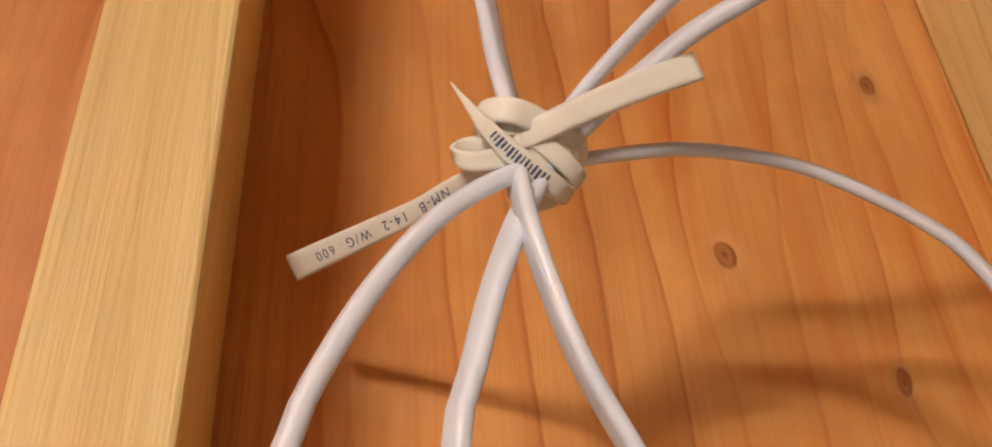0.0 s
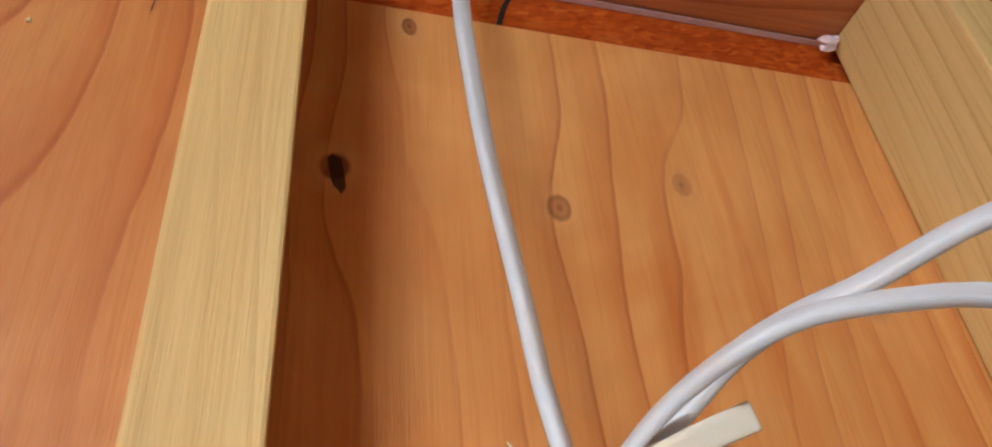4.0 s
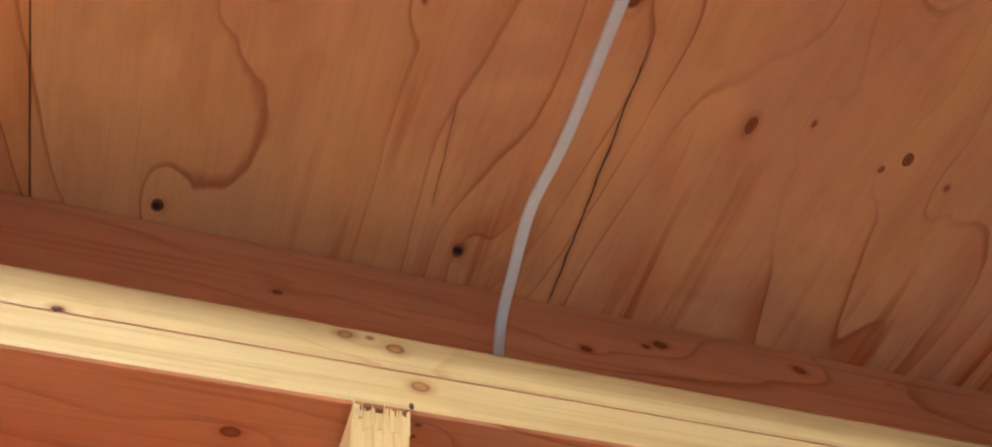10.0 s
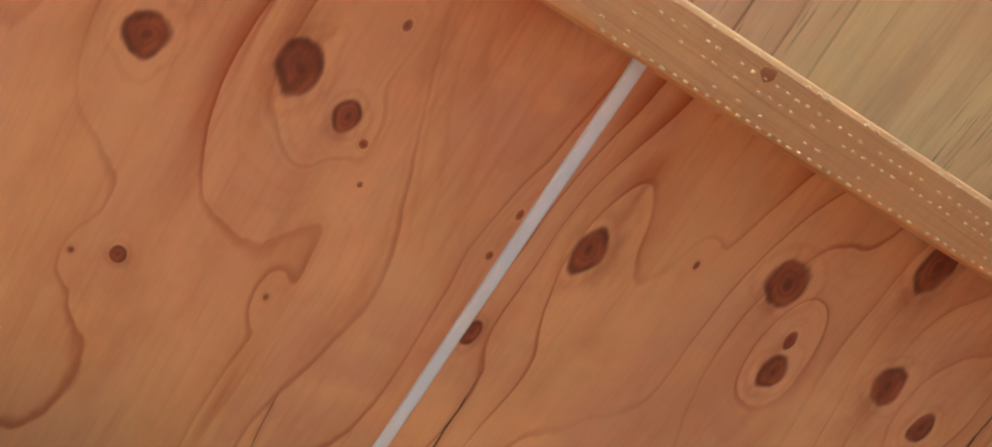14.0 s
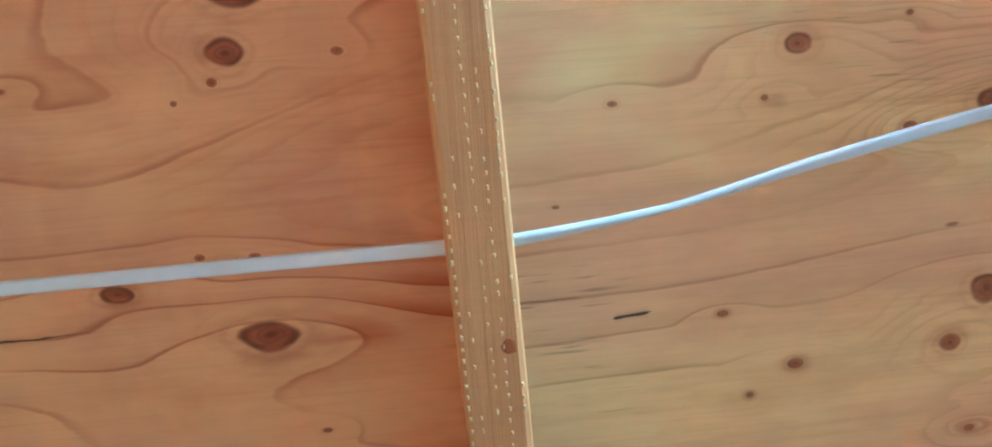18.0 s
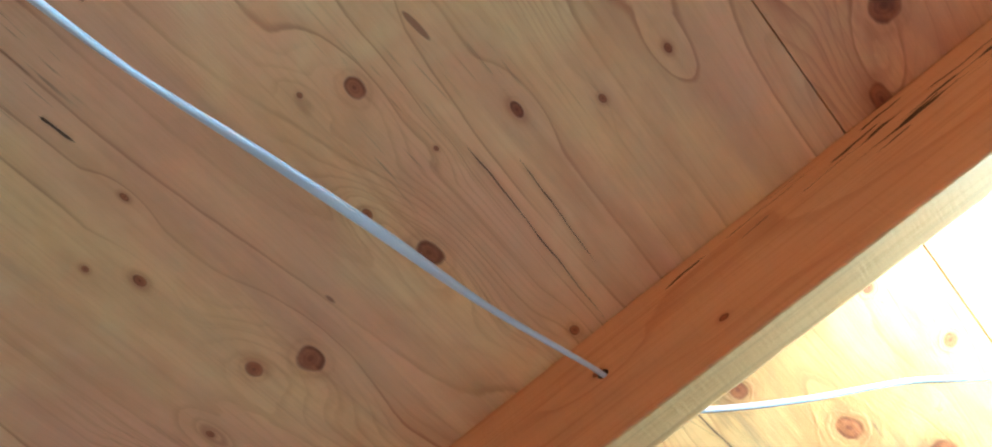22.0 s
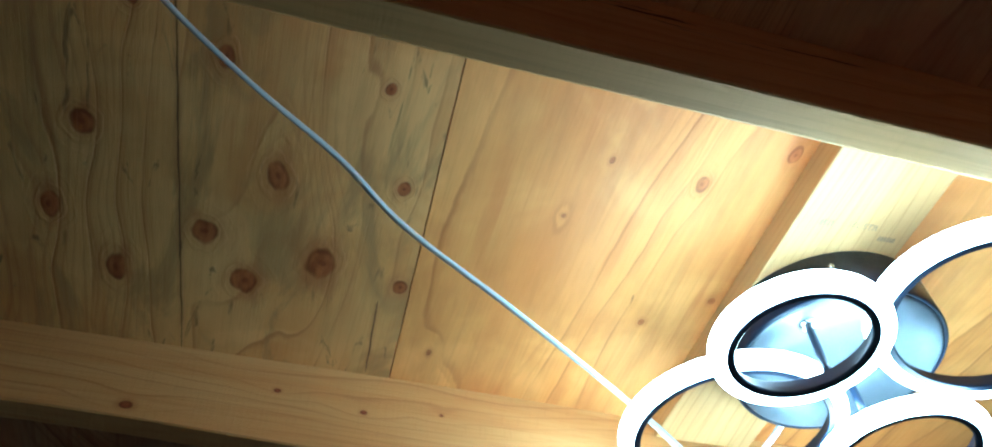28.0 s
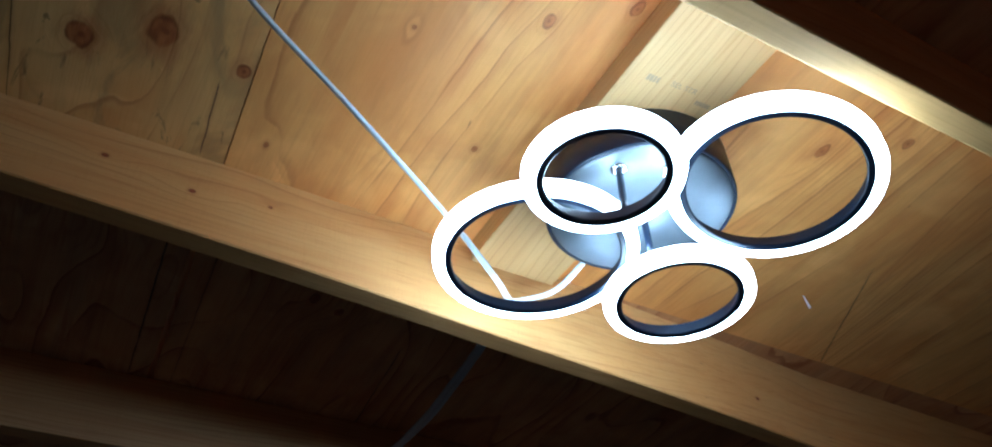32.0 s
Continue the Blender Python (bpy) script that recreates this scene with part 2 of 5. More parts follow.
    soft = n.math("MULTIPLY", n.math("MULTIPLY", n.ramp(saw, 0.35, 0.94), n.ramp(saw, 0.965, 1.0, 1.0, 0.0)), weight)
    # a second, fainter family of tight lines in patches
    fine_saw = n.math("FRACT", n.math("MULTIPLY", n.math("ADD", field, n.math("MULTIPLY", rag, 0.02)), lines * 3.7))
    patchy = n.ramp(n.noise(n.vmath("MULTIPLY", vec, (4.3, 1.9, 1)), 1.0, 2.0), 0.48, 0.64)
    tight = n.math("MULTIPLY", n.math("MULTIPLY", n.ramp(fine_saw, 0.55, 0.92), n.ramp(fine_saw, 0.94, 1.0, 1.0, 0.0)), patchy)
    mottle = n.noise(n.vmath("MULTIPLY", vec, (6.0, 2.2, 1)), 1.0, 4.0, 0.6, 0.3)
    fib = n.noise(n.vmath("MULTIPLY", vec, (480, 9, 1)), 1.0, 3.0, 0.6)
    fine = n.noise(n.vmath("MULTIPLY", vec, (1500, 60, 1)), 1.0, 2.0, 0.6)
    deep = (line[0] * 0.74, line[1] * 0.58, line[2] * 0.50)
    bright = (min(0.88, light[0] * 1.14), min(0.82, light[1] * 1.16), light[2] * 1.24)
    color = n.mix(n.ramp(mottle, 0.34, 0.66), light, pink)
    glow = n.noise(n.vmath("MULTIPLY", vec, (5.2, 6.1, 1)), 1.0, 3.0, 0.6, 0.6)
    color = n.mix(n.ramp(glow, 0.47, 0.68, 0, 0.70), color, bright)
    color = n.mix(n.ramp(cloud, 0.42, 0.72, 0, 0.26), color, line)
    color = n.mix(n.math("MULTIPLY", soft, shade), color, line)
    color = n.mix(n.math("MULTIPLY", tight, comb), color, line)
    reeds = n.noise(n.vmath("MULTIPLY", vec, (170, 2.6, 1)), 1.0, 4.0, 0.65)
    color = n.mix(n.math("MULTIPLY", n.ramp(reeds, 0.50, 0.72), n.ramp(patchy, 0.0, 1.0, 0.25 * comb, 1.0 * comb)), color, line)
    smoke = n.noise(n.vmath("MULTIPLY", vec, (19, 2.0, 1)), 1.0, 4.0, 0.62, 0.5)
    color = n.mix(n.ramp(smoke, 0.46, 0.68, 0, haze), color, haze_color)
    # resin bled along the grain beside the ring lines
    bleed = n.ramp(n.noise(n.vmath("MULTIPLY", vec, (52, 3.0, 1)), 1.0, 3.0, 0.6, 0.5), 0.52, 0.70)
    bled = n.ramp(n.noise(n.vmath("MULTIPLY", vec, (7, 3.0, 1)), 1.0, 2.0, 0.5), 0.46, 0.66)
    tint = rust_color or (line[0] * 0.95, line[1] * 0.72, line[2] * 0.55)
    color = n.mix(n.math("MULTIPLY", n.math("MULTIPLY", bleed, bled), rust), color, tint)
    color = n.mix(n.math("MULTIPLY", n.math("MULTIPLY", soft, bled), rust), color, tint)
    if smudge:
        grime = n.noise(n.vmath("MULTIPLY", vec, (13, 3.4, 1)), 1.0, 4.0, 0.62, 1.2)
        on_sheet = n.math("GREATER_THAN", n.math("SUBTRACT", x, n.math("MULTIPLY", y, 0.039)), -0.289)
        color = n.mix(n.math("MULTIPLY", n.ramp(grime, 0.47, 0.66, 0, smudge), on_sheet), color, (0.37, 0.225, 0.078))
        black = n.noise(n.vmath("MULTIPLY", vec, (40, 9, 1)), 1.0, 3.0, 0.6, 1.5)
        color = n.mix(n.math("MULTIPLY", n.ramp(black, 0.62, 0.72, 0, smudge), on_sheet), color, (0.15, 0.085, 0.032))
    color = n.mix(n.math("MULTIPLY", thin, line_depth), color, deep)
    color = n.mix(n.ramp(fib, 0.48, 0.78, 0, 0.34 * fibre), color, line)
    color = n.mix(n.ramp(fine, 0.42, 0.2, 0, 0.16 * fibre), color, bright)
    speck = n.noise(n.vmath("MULTIPLY", vec, (70, 17, 1)), 1.0, 1.0)
    color = n.mix(n.ramp(speck, 0.80, 0.84, 0, 0.7), color, knot)
    if checks:
        # short lathe checks in patches
        patch = n.ramp(n.noise(n.vmath("MULTIPLY", vec, (7, 5, 1)), 1.0, 1.0), 0.52, 0.66)
        slit = n.noise(n.vmath("MULTIPLY", vec, (330, 15, 1)), 1.0, 2.0)
        color = n.mix(n.math("MULTIPLY", n.ramp(slit, 0.60, 0.70), n.math("MULTIPLY", patch, checks)), color, (0.13, 0.062, 0.028))
    height = n.math("MULTIPLY", thin, -0.6)
    if near is not None:
        q = n.math("ADD", near, n.math("MULTIPLY", n.math("SUBTRACT", rag, 0.5), 0.35))
        surround = halo or bright
        color = n.mix(n.math("MULTIPLY", n.ramp(q, 1.0, 2.8, 0.32, 0.0), dark_k), color, surround)
        tail = n.math("MULTIPLY", n.ramp(q, 0.9, 2.6, 0.62, 0.0), n.ramp(cloud, 0.40, 0.66))
        color = n.mix(n.math("MULTIPLY", tail, dark_k), color, (knot[0] * 1.7, knot[1] * 2.1, knot[2] * 2.0))
        wave = n.math("SINE", n.math("ADD", n.math("MULTIPLY", q, 5.5), n.math("MULTIPLY", cloud, 11.0)))
        eddy = n.math("MULTIPLY", n.math("MULTIPLY", n.ramp(q, 1.1, 1.5), n.ramp(q, 1.8, 3.3, 1.0, 0.0)), n.ramp(wave, 0.3, 1.0))
        color = n.mix(n.math("MULTIPLY", eddy, n.math("MULTIPLY", dark_k, 0.14 * ring)), color, line)
        core = n.math("MULTIPLY", n.ramp(q, 0.78, 1.16, 1.0, 0.0), dark_k)
        warm = n.mix(n.ramp(rag, 0.35, 0.7), (knot[0] * 2.1, knot[1] * 2.6, knot[2] * 2.6), (knot[0] * 1.25, knot[1] * 1.3, knot[2] * 1.2))
        color = n.mix(core, color, warm)
        inner = n.math("SINE", n.math("ADD", n.math("MULTIPLY", near, 13.0), n.math("MULTIPLY", wob, 4.0)))
        color = n.mix(n.math("MULTIPLY", core, n.ramp(inner, -0.4, 1.0, 0.0, 0.45 * min(1.0, ring))), color, knot)
        color = n.mix(n.math("MULTIPLY", core, n.ramp(near, 0.12, 0.42, 0.75, 0.0)), color, (knot[0] * 0.75, knot[1] * 0.7, knot[2] * 0.65))
        rim = n.math("MULTIPLY", n.ramp(q, 0.45, 0.90), n.ramp(q, 0.94, 1.18, 1.0, 0.0))
        color = n.mix(n.math("MULTIPLY", n.math("MULTIPLY", rim, dark_k), n.ramp(wob, 0.38, 0.62, 0.0, 0.7)), color, (knot[0] * 0.6, knot[1] * 0.55, knot[2] * 0.5))
        height = n.math("ADD", height, n.math("MULTIPLY", n.math("ADD", eddy, n.math("MULTIPLY", rim, -0.8)), 1.8 * relief))
    if sheets:
        cut = n.math("SUBTRACT", x, n.math("ADD", n.math("MULTIPLY", y, 0.039), -0.289))
        color = n.mix(n.ramp(cut, -0.0005, 0.0005, 0.0, 1.0), n.mix(1.0, color, sheets, "MULTIPLY"), color)
    for a0, b0, a1, b1, w in cracks:
        s = n.ramp(along, b0, b1, 0.0, 1.0, smooth=False)
        mid_a = n.math("ADD", n.math("MULTIPLY", s, a1 - a0), a0 - 0.0022)
        off = n.math("ABSOLUTE", n.math("SUBTRACT", n.math("SUBTRACT", across, mid_a), n.math("MULTIPLY", rag, 0.0045)))
        taper = n.math("MULTIPLY", n.ramp(s, 0.0, 0.12, 0.0, 1.0), n.ramp(s, 0.75, 1.0, 1.0, 0.0))
        taper = n.math("MULTIPLY", taper, n.ramp(cloud, 0.3, 0.55, 0.45, 1.0))
        lit = n.math("LESS_THAN", off, n.math("MULTIPLY", taper, w))
        color = n.mix(n.math("MULTIPLY", lit, 0.92), color, crack_color)
        rusted = n.math("MULTIPLY", n.ramp(off, 0.0, 0.006, 0.30, 0.0), n.ramp(n.math("MULTIPLY", taper, w), 0.0, w, 0.0, 1.0))
        color = n.mix(n.math("MULTIPLY", rusted, n.math("SUBTRACT", 1.0, lit)), color, deep)
    n.bump(n.math("ADD", height, n.math("ADD", fib, n.math("ADD", n.math("MULTIPLY", fine, 0.6), n.math("MULTIPLY", cloud, relief)))), 0.30 * fibre + 0.10, 0.0006 + 0.0008 * relief)
    return n.done(color, n.ramp(fib, 0.3, 0.7, 0.46, 0.66), 0.0, 0.4)


def plain(name, color, rough=0.5, metal=0.0, vary=0.12, scale=60.0, bump=0.15, spec=0.5):
    """A plain painted, plastic or metal surface with slight unevenness."""
    n = Nodes(name)
    pos = n.add("ShaderNodeNewGeometry").outputs["Position"]
    f = n.noise(pos, scale, 4.0, 0.6)
    g = n.noise(pos, scale * 9, 2.0, 0.6)
    dim = tuple(c * (1 - vary) for c in color)
    c = n.mix(n.ramp(f, 0.3, 0.7), color, dim)
    n.bump(n.math("ADD", f, n.math("MULTIPLY", g, 0.4)), bump, 0.0005)
    return n.done(c, n.ramp(g, 0.3, 0.7, rough * 0.85, min(1, rough * 1.15)), metal, spec)


BAY_1 = ((0.043, -0.099, 0.005), (-0.20, -0.081, 0.005), (0.239, -0.274, 0.005), (-0.144, -0.277, 0.006), (-0.10, -0.458, 0.015),
         (-0.057, -0.444, 0.009), (0.145, -0.448, 0.012), (0.297, -0.505, 0.017), (0.336, -0.438, 0.012), (0.434, -0.476, 0.015),
         (0.104, -0.346, 0.007), (-0.026, -0.406, 0.003), (-0.042, -0.297, 0.0025), (0.389, -0.283, 0.005), (0.396, -0.578, 0.015), (-0.191, -0.425, 0.015), (0.488, -0.459, 0.01),
         (0.082, -0.407, 0.004), (0.084, -0.445, 0.0035), (-0.038, -0.433, 0.004), (0.29, -0.29, 0.003), (0.371, -0.268, 0.004), (0.331, -0.467, 0.005), (-0.173, -0.264, 0.003), (-0.053, -0.518, 0.004), (0.44, -0.268, 0.004), (0.224, -0.48, 0.003))
BAY_2 = ((-0.098, -0.769, 0.005), (-0.034, -0.839, 0.009), (-0.003, -0.704, 0.003), (0.162, -0.992, 0.013), (0.208, -0.841, 0.005),
         (0.203, -0.965, 0.008), (-0.122, -0.938, 0.005), (-0.051, -0.919, 0.003), (0.015, -0.988, 0.011), (-0.032, -1.14, 0.005),
         (-0.251, -0.982, 0.004), (-0.418, -1.079, 0.015), (-0.376, -1.148, 0.011), (0.345, -0.98, 0.006),
         (0.161, -0.783, 0.003), (0.001, -0.814, 0.003), (-0.183, -0.979, 0.004), (0.031, -0.924, 0.005), (0.068, -0.66, 0.002), (0.23, -0.804, 0.004), (0.279, -0.987, 0.004))
BAY_3 = ((-0.113, -1.312, 0.009), (0.023, -1.423, 0.012), (-0.176, -1.445, 0.012), (-0.106, -1.542, 0.014), (-0.24, -1.56, 0.016),
         (-0.155, -1.608, 0.014), (-0.01, -1.62, 0.012), (0.185, -1.556, 0.014), (-0.312, -1.428, 0.007), (-0.274, -1.309, 0.006),
         (-0.634, -1.342, 0.009), (-0.496, -1.421, 0.004), (-0.717, -1.28, 0.010), (-0.651, -1.563, 0.006), (-1.086, -1.348, 0.010),
         (-1.185, -1.283, 0.011), (-0.397, -1.682, 0.005), (0.131, -1.35, 0.008), (0.059, -1.541, 0.010), (-0.336, -1.575, 0.009),
         (-0.024, -1.271, 0.006), (0.217, -1.423, 0.009), (0.147, -1.665, 0.012), (0.265, -1.566, 0.014), (-0.523, -1.335, 0.004), (-0.724, -1.507, 0.006))
WALL_K = ((0.313, 1.89, 0.0045, 0.95), (0.205, 1.779, 0.005, 0.9), (0.278, 1.723, 0.004, 0.85), (0.022, 1.942, 0.007, 1.0), (0.137, 1.931, 0.006, 0.60),
          (0.215, 1.958, 0.006, 0.45), (0.06, 2.055, 0.004, 0.9))
CRACKS = (((0.139, -0.045, 0.129, -0.335, 0.0009), (0.010, -0.13, 0.002, -0.24, 0.0004), (0.545, -0.33, 0.535, -0.56, 0.0012)),
          ((-0.072, -0.93, -0.060, -1.16, 0.0006), (-0.098, -0.97, -0.088, -1.10, 0.0004), (0.1575, -0.698, 0.154, -0.730, 0.0013)),
          ((-0.058, -1.16, -0.092, -1.80, 0.0010), (-0.315, -1.60, -0.325, -1.75, 0.0009), (-1.36, -1.50, -1.52, -1.80, 0.0010)),
          ((-0.317, -1.75, -0.345, -2.40, 0.0013), (-0.40, -1.90, -0.42, -2.40, 0.0006), (-0.76, -2.05, -0.79, -2.40, 0.0008)))
DECK = (
    dict(light=(0.75, 0.410, 0.170), pink=(0.69, 0.350, 0.185), line=(0.45, 0.128, 0.033), seed=3.1, sheets=(0.96, 0.82, 0.70), lines=7.0, drift=2.4, wander=1.5, along_scale=1.3, haze=0.08, haze_color=(0.40, 0.18, 0.080),
         knot=(0.17, 0.036, 0.012), knots=[(a, b, 0.95 * r if r > 0.0045 else 0.72 * r, 0.97 if r > 0.0045 else 0.75) for a, b, r in BAY_1], cracks=CRACKS[0], line_depth=0.66, shade=0.16, rust=0.85, comb=0.16, relief=0.25),
    dict(light=(0.88, 0.605, 0.265), pink=(0.81, 0.465, 0.245), line=(0.50, 0.235, 0.098), seed=7.7, sheets=(0.92, 0.78, 0.70), lines=8.5, drift=2.6, wander=1.35, along_scale=0.95, haze=0.30, haze_color=(0.46, 0.25, 0.15), knot=(0.20, 0.056, 0.019),
         knots=[(a, b, 0.86 * r if r > 0.0045 else 0.72 * r, 0.92 if r > 0.0045 else 0.8) for a, b, r in BAY_2], halo=(0.70, 0.36, 0.15), cracks=CRACKS[1], checks=0.55, line_depth=0.48, shade=0.20, rust=0.38, rust_color=(0.58, 0.28, 0.11), comb=0.36, relief=0.3),
    dict(light=(0.78, 0.47, 0.155), pink=(0.72, 0.365, 0.105), line=(0.46, 0.19, 0.050), seed=1.9, sheets=(1.08, 0.94, 0.80), crack_color=(0.10, 0.05, 0.022), lines=6.0, drift=2.4, wander=1.2, along_scale=1.0, haze=0.30, haze_color=(0.44, 0.215, 0.068), swell=0.5,
         knot=(0.22, 0.058, 0.016), knots=[(a, b, r, 0.92) if a > -0.35 else (a, b, 0.75 * r, 0.62) for a, b, r in BAY_3], halo=(0.55, 0.25, 0.080), cracks=CRACKS[2], line_depth=0.46, shade=0.26, rust=0.55, rust_color=(0.55, 0.22, 0.055), comb=0.36, relief=0.55, smudge=0.66, ring=0.5),
    dict(light=(0.58, 0.33, 0.145), pink=(0.51, 0.245, 0.095), line=(0.30, 0.10, 0.036), seed=5.3, sheets=(1.0, 0.90, 0.80), lines=6.5, drift=1.7, haze=0.3,
         knots=((-0.05, -2.1, 0.01, 0.9), (-0.62, -2.0, 0.008, 0.9), (-0.57, -1.98, 0.008, 0.9)), cracks=CRACKS[3]))
M_DECK = [peeled(f"deck_{i + 1}", "y", **d) for i, d in enumerate(DECK)]
M_PANEL = peeled("wall_plywood", "z", (0.75, 0.375, 0.125), (0.70, 0.290, 0.085), (0.52, 0.145, 0.034), WALL_K, seed=12.3, lines=6.0, drift=5.0, wander=1.15, across_scale=7.0, along_scale=1.1, line_depth=0.46, shade=0.40, swell=0.6, relief=0.15,
                 knot=(0.22, 0.060, 0.018), halo=(0.84, 0.52, 0.24), haze=0.0, fibre=0.6, rust=0.55, rust_color=(0.60, 0.17, 0.036), comb=0.30, ring=0.2,
                 cracks=((0.0195, 1.950, 0.0245, 1.924, 0.0042),))
M_SHEET = peeled("darker_wall_plywood", "z", (0.60, 0.265, 0.088), (0.54, 0.205, 0.060), (0.40, 0.105, 0.024), ((-0.20, 1.90, 0.004, 0.8), (-0.31, 1.97, 0.005, 0.8)), seed=4.7, lines=5.0, drift=4.0, wander=1.2, across_scale=5.5, along_scale=1.1, line_depth=0.5, shade=0.30,
                 swell=0.6, relief=0.15, knot=(0.22, 0.060, 0.018), haze=0.0, fibre=0.6, rust=0.6, rust_color=(0.48, 0.12, 0.025), comb=0.25, cracks=((-0.0745, 2.0700, -0.0790, 2.0300, 0.0005),))
J2_MARKS = ((2.197, -0.145, 0.0035), (2.243, -0.030, 0.004), (2.188, 0.273, 0.007))
M_JOIST2 = wood("cracked_joist_wood", "X", (0.79, 0.455, 0.225), (0.72, 0.365, 0.165), (0.46, 0.17, 0.062), J2_MARKS, lines=9, wander=0.6, slope=5, line_depth=0.45, smoke=0.25, seed=9.4,
                cracks=((2.262, -0.36, 2.266, -0.54, 0.0030), (2.268, -0.26, 2.272, -0.38, 0.0022), (2.284, -0.19, 2.288, -0.30, 0.0022), (2.255, -0.31, 2.257, -0.45, 0.0018),
                        (2.276, -0.30, 2.279, -0.36, 0.0012), (2.272, -0.40, 2.275, -0.50, 0.0010), (2.252, -0.42, 2.255, -0.56, 0.0009), (2.292, -0.24, 2.294, -0.28, 0.0012),
                        (2.258, -0.36, 2.260, -0.41, 0.0013), (2.248, -0.50, 2.251, -0.62, 0.0012), (2.281, -0.12, 2.284, -0.17, 0.0012), (2.270, -0.20, 2.272, -0.24, 0.0011), (2.246, -0.33, 2.248, -0.37, 0.0009), (2.264, -0.58, 2.268, -0.72, 0.0016), (2.287, -0.34, 2.289, -0.39, 0.0010)), sawn=0.5)
J3_MARKS = ((2.252, -0.217, 0.003), (2.237, -0.328, 0.0035), (2.198, -1.334, 0.003), (2.25, -0.43, 0.002), (2.20, -0.05, 0.006))
M_JOIST3 = wood("lamp_joist_wood", "X", (0.74, 0.445, 0.160), (0.67, 0.345, 0.105), (0.44, 0.175, 0.045), J3_MARKS, line_depth=0.5, lines=13, wander=0.5, slope=9, seed=3.3, sawn=0.5)
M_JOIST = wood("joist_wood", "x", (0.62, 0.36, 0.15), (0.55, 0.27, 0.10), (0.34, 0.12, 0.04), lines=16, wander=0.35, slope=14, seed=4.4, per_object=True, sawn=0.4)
M_SAWN = wood("rough_sawn_edge", "x", (0.79, 0.495, 0.185), (0.73, 0.425, 0.140), (0.46, 0.23, 0.064), lines=18, wander=0.3, slope=12, seed=21.0, line_depth=0.5, sawn=0.4)
# plate wood with the warm, dim bounce light put into its colour
M_PLATE_BOUNCE = wood("plate_bounce_tone", "x", (0.67, 0.305, 0.145), (0.60, 0.24, 0.100), (0.36, 0.10, 0.034), ((-0.046, -0.107, 0.005), (-0.077, 0.009, 0.0014), (-0.066, 0.008, 0.0014), (-0.021, 0.083, 0.0014)), lines=10, wander=0.6, slope=9, seed=14.4)
RIM_MARKS = ((2.268, 0.241, 0.005), (2.242, 0.163, 0.004), (2.239, -0.096, 0.003), (2.272, 0.39, 0.005), (2.262, 0.225, 0.003))
M_RIM = wood("rim_wood", "X", (0.74, 0.385, 0.215), (0.67, 0.305, 0.160), (0.36, 0.110, 0.042), RIM_MARKS, lines=9, wander=0.6, slope=8, seed=17.1, smoke=0.3)
M_STUD = wood("stud_wood", "z", (0.76, 0.560, 0.255), (0.68, 0.465, 0.185), (0.46, 0.255, 0.080), lines=13, wander=0.45, slope=12, seed=8.1, line_depth=0.5, fibre=1.1, per_object=True)
PLATE_K = ((2.177, -0.0455, 0.0045), (2.1777, -0.0275, 0.0018), (2.1706, -0.0093, 0.0055), (2.151, -0.225, 0.0035), (2.1343, 0.0078, 0.0048), (2.134, 0.338, 0.003))
M_PLATE = wood("plate_wood", "X", (0.72, 0.54, 0.24), (0.65, 0.45, 0.175), (0.42, 0.18, 0.055), PLATE_K, lines=11, wander=0.5, slope=9, seed=2.2, line_depth=0.5,
               knot_dark=(0.19, 0.080, 0.024))
M_BLOCK = wood("block_wood", "y", (0.68, 0.48, 0.22), (0.62, 0.40, 0.16), (0.42, 0.22, 0.07), lines=16, wander=0.4, slope=12, seed=6.6, line_depth=0.5)
M_ROOM = plain("unseen_wall_board", (0.36, 0.27, 0.19), 0.8, vary=0.1, scale=4, bump=0.2)
M_CABLE = plain("cable_jacket", (0.71, 0.79, 0.88), 0.38, vary=0.05, scale=40, bump=0.05)
M_TIE = plain("cream_jacket", (0.78, 0.765, 0.67), 0.32, vary=0.08, scale=40, bump=0.05)
M_INK = plain("blue_ink", (0.03, 0.06, 0.16), 0.5)
M_BLACK = plain("black_ink", (0.02, 0.018, 0.016), 0.6)
M_STEEL = plain("dark_screw_steel", (0.07, 0.06, 0.055), 0.4, 0.8)
M_CORE = plain("worn_screw_core", (0.20, 0.15, 0.12), 0.6, 0.0)
# dark brown for the walls of drilled holes and the pitch marks
M_HOLE = plain("dark_brown_wood", (0.10, 0.042, 0.020), 0.8)
M_SPLINT = plain("raw_splinter", (0.72, 0.55, 0.28), 0.7, vary=0.25, scale=200)
M_PAPER = plain("pale_house_wrap", (0.93, 0.80, 0.92), 0.5)
M_LAMPMETAL = plain("matt_black_metal", (0.008, 0.015, 0.036), 0.38, 0.0, vary=0.1, bump=0.03)
M_CANOPY = plain("grey_canopy_metal", (0.24, 0.265, 0.30), 0.45, 0.6, vary=0.06, bump=0.03)
M_CRAYON = plain("green_crayon", (0.10, 0.42, 0.22), 0.8, vary=0.4, scale=400)
M_KNOT = wood("knot_wood", "x", (0.42, 0.17, 0.05), (0.34, 0.12, 0.035), (0.20, 0.06, 0.02), lines=30, seed=5.5)
M_NAIL = plain("galvanised_nail", (0.72, 0.75, 0.80), 0.35, 0.2)
M_CHROME = plain("bright_screw", (0.75, 0.75, 0.75), 0.25, 1.0)
M_STAMP = plain("faded_grey_ink", (0.40, 0.29, 0.155), 0.7)
M_INCISE = plain("incision_resin", (0.72, 0.52, 0.255), 0.45, vary=0.3, scale=300)
